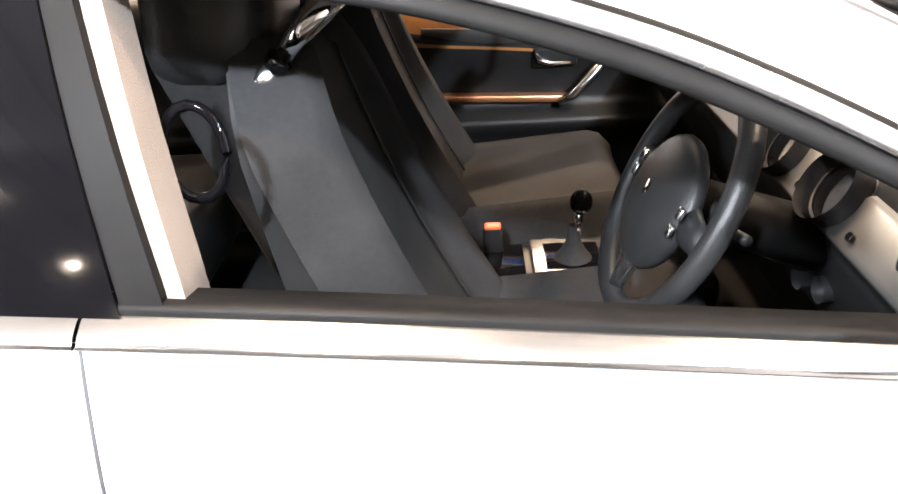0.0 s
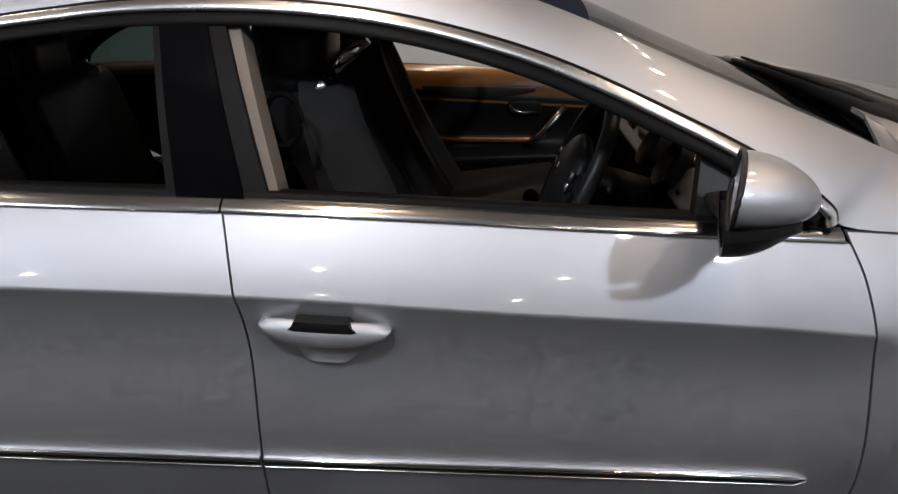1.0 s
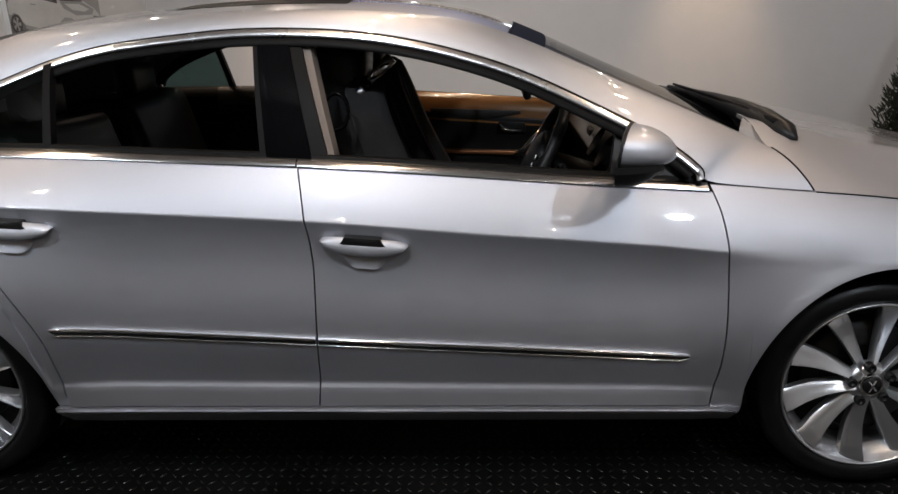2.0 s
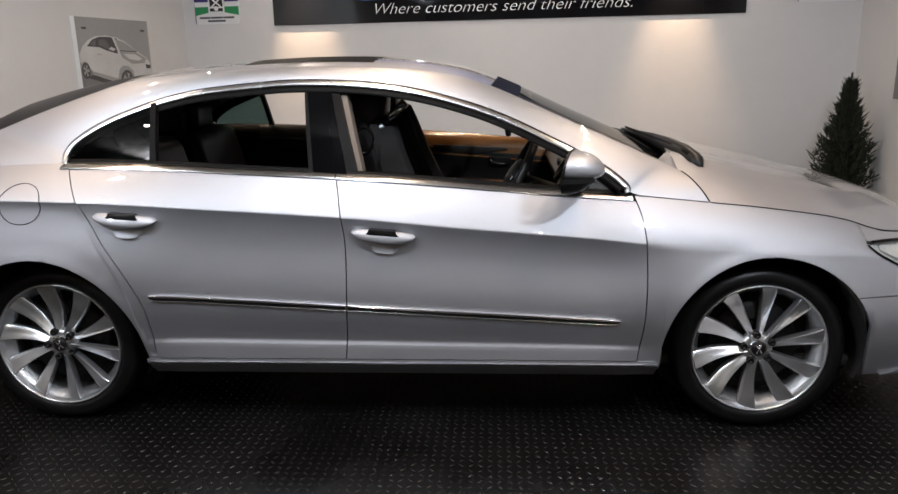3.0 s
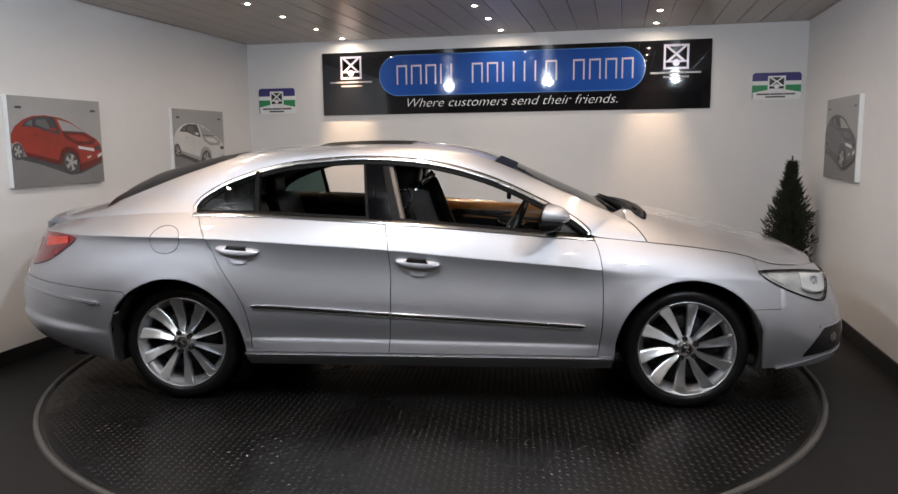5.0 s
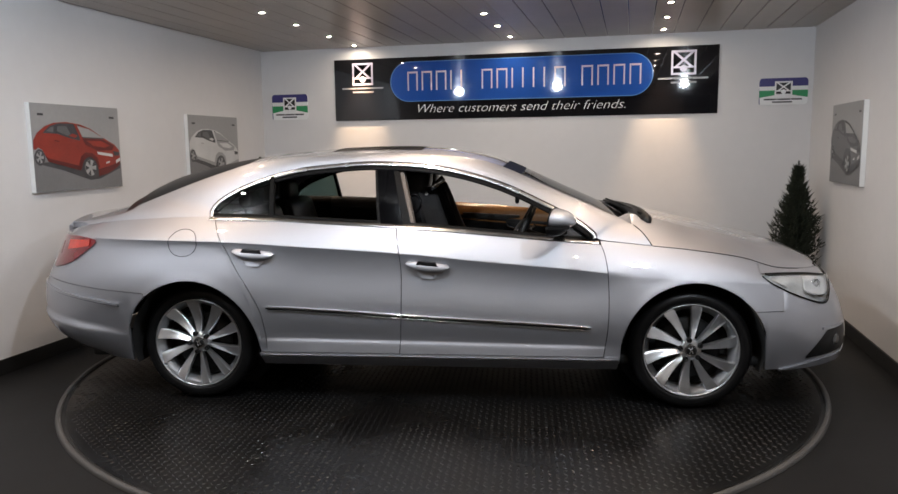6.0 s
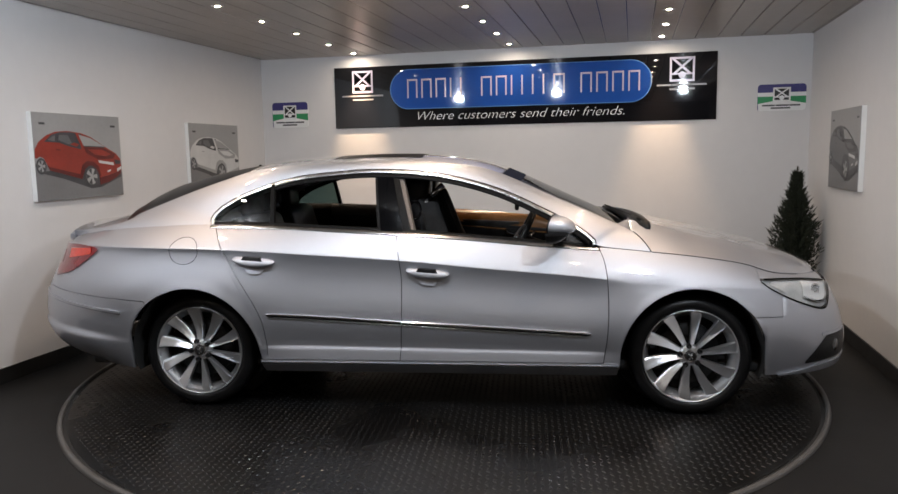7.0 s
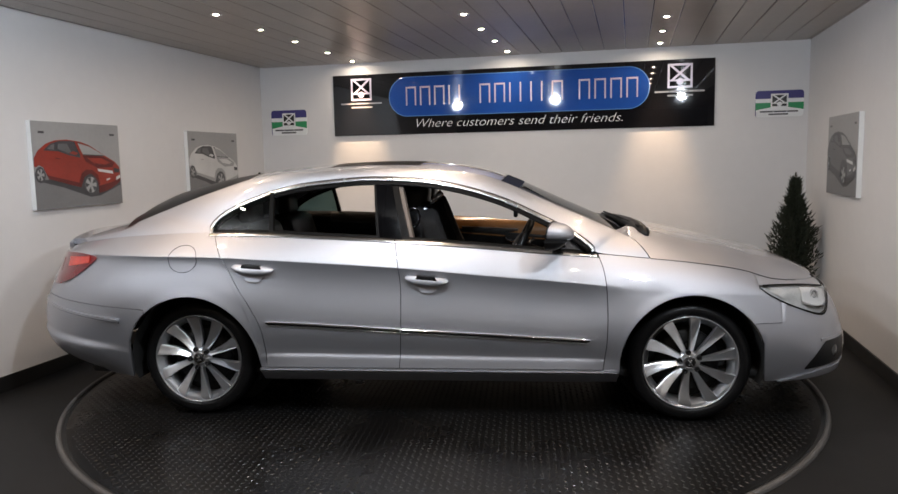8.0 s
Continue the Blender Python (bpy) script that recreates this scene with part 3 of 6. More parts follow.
def molding(door, x0, x1, side, blunt):
    """The rubbing strip with its bright insert."""
    # the molding's dark rubber also draws the shadow line under the chrome
    for nm, z0, z1, o, mtl, lab in (("molding", -0.013, 0.004, 0.008, M_RUBBER, "rubbing strip, dark to draw the shadow line under the chrome"), ("bright_strip", -0.002, 0.009, 0.0115, M_CHROME, "chrome strip"), ("lower_line", -0.0155, -0.0115, 0.0085, M_SATIN, "thin bright lower edge")):
        rows = []
        n = 40
        for k in range(n + 1):
            x = x0 + (x1 - x0) * k / n
            e = min(1.0, (x1 - x) / 0.03 + 0.35) if blunt == 0 else min(1.0, (x - x0) / 0.02 + 0.35)
            col = []
            for z_, oo in [(z0 + (z1 - z0) * (1 - math.cos(math.pi * q / 8)) / 2, o * math.sin(math.pi * q / 8) ** 0.7) for q in range(9)]:
                z = trim_z(x) + z_ * e
                col.append((x, side * (wide(x, z) + oo * e), z))
            rows.append(col)
        bm = face_out(bm_grid(rows), (0, side, 0))
        part(nm, bm, mtl, door, lab)


paint_sides(-1)
paint_sides(1)

# ---- window line and greenhouse ----
# knots: x, y, z of the window arc (D) and of the roof's side edge (E), front to rear
DARC = [(1.145, 0.828, 0.879), (0.998, 0.832, 0.894), (0.871, 0.835, 0.912), (0.849, 0.826, 0.946), (0.782, 0.803, 1), (0.686, 0.777, 1.055), (0.575, 0.75, 1.11), (0.459, 0.722, 1.165),
        (0.343, 0.698, 1.212), (0.212, 0.677, 1.253), (0.09, 0.664, 1.283), (-0.031, 0.655, 1.304), (-0.152, 0.648, 1.317), (-0.283, 0.645, 1.324), (-0.414, 0.645, 1.325), (-0.534, 0.645, 1.318),
        (-0.675, 0.648, 1.306), (-0.796, 0.652, 1.291), (-0.936, 0.66, 1.259), (-1.036, 0.67, 1.226), (-1.136, 0.688, 1.187), (-1.222, 0.710, 1.139), (-1.270, 0.733, 1.098), (-1.288, 0.757, 1.062),
        (-1.289, 0.781, 1.032), (-1.414, 0.776, 1.028), (-1.614, 0.768, 1.02), (-1.873, 0.742, 1.007), (-2.071, 0.694, 0.99), (-2.309, 0.59, 0.969)]
EARC = [(1.063, 0.722, 0.975), (1.045, 0.716, 0.983), (1.02, 0.71, 0.996), (0.979, 0.7, 1.015), (0.899, 0.682, 1.052), (0.798, 0.661, 1.097), (0.677, 0.639, 1.15), (0.556, 0.619, 1.205),
        (0.445, 0.602, 1.255), (0.323, 0.586, 1.3035), (0.212, 0.576, 1.3345), (0.05, 0.569, 1.3585), (-0.091, 0.566, 1.369), (-0.252, 0.566, 1.375), (-0.413, 0.566, 1.376), (-0.554, 0.566, 1.372),
        (-0.715, 0.566, 1.365), (-0.856, 0.566, 1.355), (-1.016, 0.566, 1.34), (-1.117, 0.57, 1.321), (-1.236, 0.58, 1.284), (-1.376, 0.592, 1.238), (-1.496, 0.604, 1.195), (-1.595, 0.614, 1.157),
        (-1.645, 0.619, 1.138), (-1.694, 0.624, 1.119), (-1.783, 0.634, 1.083), (-1.873, 0.64, 1.04), (-2.071, 0.6, 1.001), (-2.293, 0.48, 0.964)]
DARC = DARC[:24] + [(x, wide(x, ZB(x)), ZB(x)) for x, y, z in DARC[24:]]
NARC = len(DARC)
DC = Line(*[(float(i), *p) for i, p in enumerate(DARC)])
EC = Line(*[(float(i), *p) for i, p in enumerate(EARC)])
ARC_S = [k / 4 for k in range(4 * (NARC - 1) + 1)]


def rail_point(s, t, side, lift=0.0):
    """A point on the painted band between window arc and roof edge."""
    d, e = DC(s), EC(s)
    m = (d + e) / 2
    chord = e - d
    out = np.array((0.0, -chord[2], chord[1]))
    ln = np.linalg.norm(out)
    out = out / ln if ln > 1e-6 else np.array((0, 1.0, 0))
    if out[1] < 0:
        out = -out
    b = min(0.14 * np.linalg.norm(chord), 0.016)
    p = d + chord * t + out * (b * 4 * t * (1 - t) + lift)
    return (p[0], side * p[1], p[2])


for side in (-1, 1):
    rows = [[rail_point(s, j / 8, side) for j in range(9)] for s in ARC_S]
    bm = face_out(bm_grid(rows), (0, side, 0.6))
    flange(bm, (0, -side * 0.014, -0.004))
    part("roof_rail", bm, M_PAINT, car, "painted pillar and roof rail in one sweep")
    # thin dark seal between rail and chrome, then the bright arc itself
    def arc_strip(s0, s1, a, b, o, thick=0.006):
        rows = []
        n = int((s1 - s0) * 6)
        for k in range(n + 1):
            s = s0 + (s1 - s0) * k / n
            d = DC(s)
            t1 = DC(min(s + 0.05, NARC - 1)) - DC(max(s - 0.05, 0))
            t1 /= np.linalg.norm(t1)
            nrm = np.array((t1[2], 0, -t1[0]))
            nrm /= np.linalg.norm(nrm)
            if nrm[2] > 0:
                nrm = -nrm
            # inward in the window plane
            c = np.array((-0.15, 0.0, 1.0)) - np.array((d[0], 0, d[2]))
            if np.dot(c, nrm) < 0:
                nrm = -nrm
            col = []
            for q, oo in ((a, o - thick), (a, o - 0.0045), (a + (b - a) * 0.12, o - 0.002), (a + (b - a) * 0.3, o), (a + (b - a) * 0.5, o + 0.0006), (a + (b - a) * 0.7, o), (a + (b - a) * 0.88, o - 0.002), (b, o - 0.0045), (b, o - thick)):
                p = d + nrm * q
                yy = p[1] - 0.55 * (nrm[2] * q) + oo
                col.append((p[0], side * yy, p[2]))
            rows.append(col)
        return face_out(bm_grid(rows), (0, side, 0.4))
    part("window_seal", arc_strip(2.35, 23.6, -0.004, 0.006, 0.004), M_RUBBER, car, "black rubber seal")
    part("window_chrome", arc_strip(2.35, 23.75, 0.001, 0.021, 0.011, 0.014), M_TRIM, car, "chrome window surround")
    part("window_gasket", arc_strip(3.1, 23.4, 0.018, 0.046, 0.004, 0.03), M_RUBBER, car, "black rubber window channel")
    # bright strip along the belt, in two lengths
    for x0, x1 in ((-1.277, -0.218), (-0.214, 0.868)):
        rows = []
        for k in range(41):
            x = x0 + (x1 - x0) * k / 40
            zb, w = ZB(x), wide(x, ZB(x) - CHROME_H)
            wt = WBELT(x)
            rows.append([(x, side * (w - 0.012), zb - CHROME_H + 0.001), (x, side * (w + 0.002), zb - CHROME_H + 0.001), (x, side * (w + 0.0025), zb - 0.017), (x, side * ((w + wt) / 2 + 0.0025), zb - 0.009), (x, side * (wt - 0.003), zb - 0.001), (x, side * (wt - 0.014), zb + 0.002)])
        part("belt_chrome", face_out(bm_grid(rows), (0, side, 0.5)), M_BELT, car, "chrome strip below the windows")
        rows = []
        for k in range(41):
            x = x0 + (x1 - x0) * k / 40
            zb, wt = ZB(x), WBELT(x)
            rows.append([(x, side * (wt - 0.012), zb - 0.02), (x, side * (wt - 0.012), zb + 0.008), (x, side * (wt - 0.020), zb + 0.013), (x, side * (wt - 0.060), zb + 0.006), (x, side * (wt - 0.075), zb - 0.03)])
        part("belt_seal", face_out(bm_grid(rows), (0, side, 0.8)), M_RUBBER, car, "black rubber window sill seal")


def side_window_y(x, z):
    """The plane of the side glass."""
    h = z - ZB(x)
    return WBELT(x) - 0.012 - 0.56 * h + 0.012 * math.sin(math.pi * min(max(h / 0.33, 0), 1))


def window_patch(quad, side, off=0.0, n=8, depth=0.006):
    """A patch in the side glass plane over four (x, z) corners: lower rear, lower front, upper front, upper rear."""
    rows = []
    a, b, c, d = quad
    for i in range(n + 1):
        u = i / n
        col = []
        for j in range(n + 1):
            v = j / n
            x = (a[0] * (1 - u) + b[0] * u) * (1 - v) + (d[0] * (1 - u) + c[0] * u) * v
            z = (a[1] * (1 - u) + b[1] * u) * (1 - v) + (d[1] * (1 - u) + c[1] * u) * v
            col.append((x, side * (side_window_y(x, z) + off), z))
        rows.append(col)
    bm = face_out(bm_grid(rows), (0, side, 0.3))
    if depth:
        flange(bm, (0, -side * depth, 0))
    return bm


for side in (-1, 1):
    # door pillars: gloss black cover, rubber channels and the beige lining
    part("pillar_cover", window_patch([(-0.3, 0.992), (-0.176, 0.985), (-0.258, 1.306), (-0.345, 1.309)], side, 0.004, 6, 0.02), M_BLACK, car, "gloss black pillar cover")
    part("window_channel", window_patch([(-0.175, 0.985), (-0.133, 0.985), (-0.226, 1.302), (-0.257, 1.304)], side, 0.0, 6, 0.05), M_RUBBER, car, "black rubber window channel")
    part("window_channel", window_patch([(-0.318, 0.995), (-0.301, 0.992), (-0.342, 1.309), (-0.358, 1.311)], side, 0.001, 6, 0.05), M_RUBBER, car, "black rubber window channel")
    part("pillar_lining", window_patch([(-0.132, 0.955), (-0.108, 0.955), (-0.203, 1.3), (-0.225, 1.302)], side, -0.014, 6, 0.06), M_BEIGE, car, "beige pillar lining")
    part("divider", window_patch([(-0.935, 1.03), (-0.91, 1.03), (-0.935, 1.252), (-0.955, 1.246)], side, 0.003, 6, 0.03), M_RUBBER, car, "black divider bar")
    # fixed rear quarter glass
    rows = []
    for i in range(13):
        x = -1.258 + i * 0.325 / 12
        top = np.interp(x, [-1.277, -1.26, -1.215, -1.136, -1.036, -0.936], [1.056, 1.086, 1.131, 1.182, 1.222, 1.254]) - 0.012
        rows.append([(x, side * (side_window_y(x, z) - 0.004), z) for z in steps(ZB(x), max(top, ZB(x) + 0.01), 6)])
    q = part("quarter_glass", face_out(bm_grid(rows), (0, side, 0.3)), M_PRIV, car, "dark green-tinted fixed quarter glass")
    q.visible_shadow = False
    # small black triangle ahead of the front window, carrying the mirror
    part("mirror_base", window_patch([(0.615, 0.928), (0.866, 0.908), (0.850, 0.938), (0.640, 1.066)], side, 0.0, 6, 0.03), M_PLASTIC, car, "black mirror triangle")

# ---- roof, glass, bonnet, boot ----
def edge_at(x, lo, hi):
    """The roof edge at x between two knots of E."""
    xs = [p[0] for p in EARC]
    for i in range(lo, hi):
        if xs[i] >= x >= xs[i + 1]:
            f = (xs[i] - x) / (xs[i] - xs[i + 1])
            return EC(i + f)
    return EC(lo if x > xs[lo] else hi)


def cross(xfun, zfun, yfun, s_list, ny=24, edge=0.0):
    rows = []
    for s in s_list:
        rows.append([(xfun(s, v), yfun(s) * v, zfun(s, v)) for v in steps(-1, 1, ny)])
    return rows


# roof skin, with a black glass panel let into it
S_FR, S_RR = 8.75, 19.0
def crown(s):
    f = min(max((s - 8.6) / 4.0, 0), 1)
    return 0.020 + 0.016 * f * f * (3 - 2 * f)


ss = steps(S_FR, S_RR, 30)
bm = bm_grid(cross(lambda s, v: EC(s)[0] + 0.03 * (1 - v * v) * (1 if s < 13 else (-1 if s > 17 else 0)) * min(abs(s - 14.5) / 5, 1.0), lambda s, v: EC(s)[2] + crown(s) * (1 - abs(v) ** 2.3), lambda s: EC(s)[1] - 0.002, ss))
part("roof", flange(face_out(bm, (0, 0, 1)), (0, 0, -0.012)), M_PAINT, car)
ss = steps(12.2, 15.6, 14)
bm = bm_grid(cross(lambda s, v: EC(s)[0], lambda s, v: EC(s)[2] + crown(s) * (1 - abs(v * 0.78) ** 2.3) + 0.0012, lambda s: EC(s)[1] * 0.78, ss))
part("sunroof", flange(face_out(bm, (0, 0, 1)), (0, 0, -0.006)), M_SUNROOF, car, "black glass sunroof")
# headliner under it
bm = bm_grid(cross(lambda s, v: EC(s)[0], lambda s, v: EC(s)[2] + crown(s) * (1 - abs(v) ** 2.3) - 0.035, lambda s: EC(s)[1] + 0.03, steps(10.0, 19.0, 12)))
part("headliner", face_out(bm, (0, 0, -1)), M_BEIGE, car, "pale beige headliner")


def glass_rows(s0, s1, bow0, bow1, sign, y_in=0.012, drop=0.016, n=20):
    rows = []
    for s in steps(s0, s1, n):
        f = s / 8.7 if sign > 0 else (s - s0) / (s1 - s0)
        bow = bow0 + (bow1 - bow0) * f
        e = EC(s)
        rows.append([(e[0] + sign * bow * (1 - v * v), (e[1] - y_in) * v, e[2] - (drop * (1 - 0.8 * f) if sign > 0 else 0.004) + ((0.012 + 0.009 * f**2) * (1 - v * v) if sign > 0 else (0.040 + 0.012 * f + 0.064 * math.sin(math.pi * min(1, f * 0.8))) * (1 - abs(v) ** 3))) for v in steps(-1, 1, 24)])
    return rows


w = part("windscreen", face_out(bm_grid(glass_rows(0.0, 8.7, 0.06, 0.03, 1)), (1, 0, 1)), M_SCREEN, car, "tinted laminated windscreen")
w.visible_shadow = False
# dark band round the screen's upper edge, its navy put in for the mirrored sign
rows = [[(p[0], p[1], p[2] + 0.002) for p in r] for r in glass_rows(7.9, 8.72, 0.06, 0.03, 1, n=8)]
part("screen_band", face_out(bm_grid(rows), (1, 0, 1)), mat("blue_black_band", (0.009, 0.012, 0.024), 0.6, spec=0.02), car, "blue-black shade band, navy for the mirrored sign")
# black border printed along the screen's two sides
screen = glass_rows(0.3, 8.0, 0.06, 0.03, 1)
for a, b in ((0, 3), (22, 25)):
    part("screen_border", face_out(bm_grid([[(p[0], p[1], p[2] + 0.0015) for p in r[a:b]] for r in screen]), (1, 0, 1)), M_REARGLASS, car, "black printed border of the windscreen")
w = part("rear_window", face_out(bm_grid(glass_rows(19.1, 27.0, 0.03, 0.05, -1)), (-1, 0, 1)), M_REARGLASS, car, "black-tinted rear window")

CROWN_H = Line((0.95, 0.134), (1.06, 0.136), (1.15, 0.134), (1.35, 0.116), (1.6, 0.099), (1.85, 0.104), (2.0, 0.078), (2.13, 0.030), (2.3, 0.0))


def hood_z(x, v):
    k = 3.2 + 2.2 * min(max((1.38 - x) / 0.28, 0), 1)
    return ZB(x) + CROWN_H(x) * (1 - abs(v) ** k) + 0.006 * math.exp(-(((abs(v) - 0.62) / 0.06) ** 2)) * min(1, max(0, (2.0 - x) / 0.3))


rows = []
for i in range(41):
    f = i / 40
    col = []
    for v in steps(-1, 1, 48):
        rear = 1.150 - 0.100 * min(1, (1 - abs(v)) / 0.15) + 0.06 * max(0, 1 - abs(v) / 0.84)
        nose = 2.085 + 0.065 * (1 - abs(v) ** 3) + 0.02 * (1 - v * v)
        x = rear + (nose - rear) * f
        col.append((x, v * (wide(x, ZB(x)) - 0.003), hood_z(x, v)))
    rows.append(col)
part("bonnet", flange(face_out(bm_grid(rows), (0, 0, 1)), (0, 0, -0.012)), M_PAINT, car)
# painted corners between the pillar's foot and the bonnet
for side in (-1, 1):
    rows = []
    for t in steps(0, 1, 10):
        e, v = EC(3.0 * (1 - t)), 0.50 + 0.36 * t
        x = 1.150 - 0.100 * min(1, (1 - v) / 0.15) + 0.06 * max(0, 1 - v / 0.84) + 0.006
        b = np.array((x, v * (wide(x, ZB(x)) - 0.003), hood_z(x, v) - 0.002))
        rows.append([tuple((e + (b - e) * g) * np.array((1, side, 1))) for g in steps(0, 1, 6)])
    part("cowl_corner", flange(face_out(bm_grid(rows), (0, 0, 1)), (0, 0, -0.01)), M_PAINT, car)
# dark shut lines along the bonnet's sides and rear corners
for side in (-1, 1):
    part("shut_line", tube([rail_point(0, t, side, 0.0008) for t in steps(0.0, 1.0, 8)], 0.0024, 6), M_RUBBER, car, "thin dark shut line")
    part("shut_line", tube([(x, side * (wide(x, ZB(x) - 0.003) + 0.0006), ZB(x) - 0.0015) for x in steps(1.15, 1.93, 26)], 0.0016, 6), M_RUBBER, car, "thin dark shut line")
# black scuttle between bonnet and windscreen
rows = []
for v in steps(-1, 1, 30):
    e = EC(0.2)
    xf = 1.150 - 0.085 * min(1, (1 - abs(v) * 0.86) / 0.14) + 0.06 * max(0, 1 - abs(v)) + 0.02
    xb = e[0] + 0.06 * (1 - v * v) - 0.02
    rows.append([(xf, v * 0.60, 0.940 + 0.052 * (1 - v * v)), (xb, v * 0.60, 0.950 + 0.052 * (1 - v * v))])
part("scuttle", face_out(bm_grid(rows), (0, 0, 1)), M_PLASTIC, car, "black scuttle panel")

# boot lid with a lip, and the panel below it
rows = []
for i in range(25):
    f = i / 24
    s = 27.03 + 1.97 * f
    e = EC(s)
    col = []
    for v in steps(-1, 1, 30):
        bow = 0.055 * (1 - v * v)
        lip = 0.012 * max(0, (f - 0.72) / 0.28) ** 1.5
        col.append((e[0] - bow, v * (e[1] - 0.003), e[2] + (0.050 - 0.020 * f) * (1 - abs(v) ** 2.5) + lip))
    rows.append(col)
last = rows[-1]
rows.append([(x - 0.006, y * 0.998, z - 0.006) for x, y, z in last])
rows.append([(x + 0.004, y * 1.12, z - 0.022) for x, y, z in last])
rows.append([(x + 0.03, y * 1.16, z - 0.14) for x, y, z in last])
part("boot_lid", flange(face_out(bm_grid(rows), (0, 0, 1)), (0, 0, -0.035)), M_PAINT, car)
rows = []
for x in steps(-2.270, -2.372, 8):
    y0, z0 = wide(x, ZB(x)), ZB(x)
    rows.append([(x, v * y0, z0 - 0.003 + 0.026 * (1 - abs(v) ** 3)) for v in steps(-1, 1, 20)])
part("tail_deck", flange(face_out(bm_grid(rows), (0, 0, 1)), (0, 0, -0.05)), M_PAINT, car)

# middle of nose and tail, which close the body between its two sides
def end_panel(x0, end, za, zb_, half, inset):
    rows = []
    for z in steps(za, zb_, 10):
        rows.append([(x0 + (end(z) - x0) * (1 - min(abs(y) / 0.92, 1) ** 3) ** (1 / 3) - inset, y, z) for y in steps(-half, half, 20)])
    return flange(face_out(bm_grid(rows), (end(0.5), 0, 0)), (-inset * 3, 0, 0))


part("grille", end_panel(1.35, XN, 0.26, 0.735, 0.50, 0.012), M_PLASTIC, car, "black front grille panel")
part("tail_panel", end_panel(-1.3, XR, 0.26, 0.925, 0.45, -0.012), M_PAINT, car)

# ---- dark inner shell so that gaps look into black ----
for side in (-1, 1):
    rows = []
    for x in steps(-2.3, 2.05, 60):
        lo = 0.25
        for cx in (WB2, -WB2):
            if abs(x - cx) < WR + 0.01:
                lo = max(lo, WZ + math.sqrt(max((WR + 0.012) ** 2 - (x - cx) ** 2, 0)))
        hi = ZB(x) - 0.03 if x < 1.72 else 0.56
        rows.append([(x, side * max(wide(x, z) - 0.022, 0.05), z) for z in steps(min(lo, hi - 0.02), hi, 12)])
    part("inner_shell", face_out(bm_grid(rows), (0, side, 0)), M_DARK, car, "dark inner body shell")
    for cx in (WB2, -WB2):
        rows = []
        for k in range(33):
            a = radians(-18 + 216 * k / 32)
            ax, az = cx + (WR - 0.002) * math.cos(a), WZ + (WR - 0.002) * math.sin(a)
            out = min(0.90, wide(ax, az) - 0.016)
            rows.append([(ax, side * y, az) for y in (0.52, 0.70, out - 0.03, out)])
        part("wheel_arch", bm_grid(rows), M_DARK, car, "black wheel arch lining")
        rows = [[(cx + r * math.cos(radians(12 * k)), side * 0.56, WZ + r * math.sin(radians(12 * k))) for r in (0.0001, WR)] for k in range(31)]
        part("arch_back", bm_grid(rows), M_DARK, car, "black inner arch wall")
part("underbody", bm_box(-2.05, 1.95, -0.78, 0.78, 0.215, 0.27, 0.02), M_DARK, car, "dark floor pan")


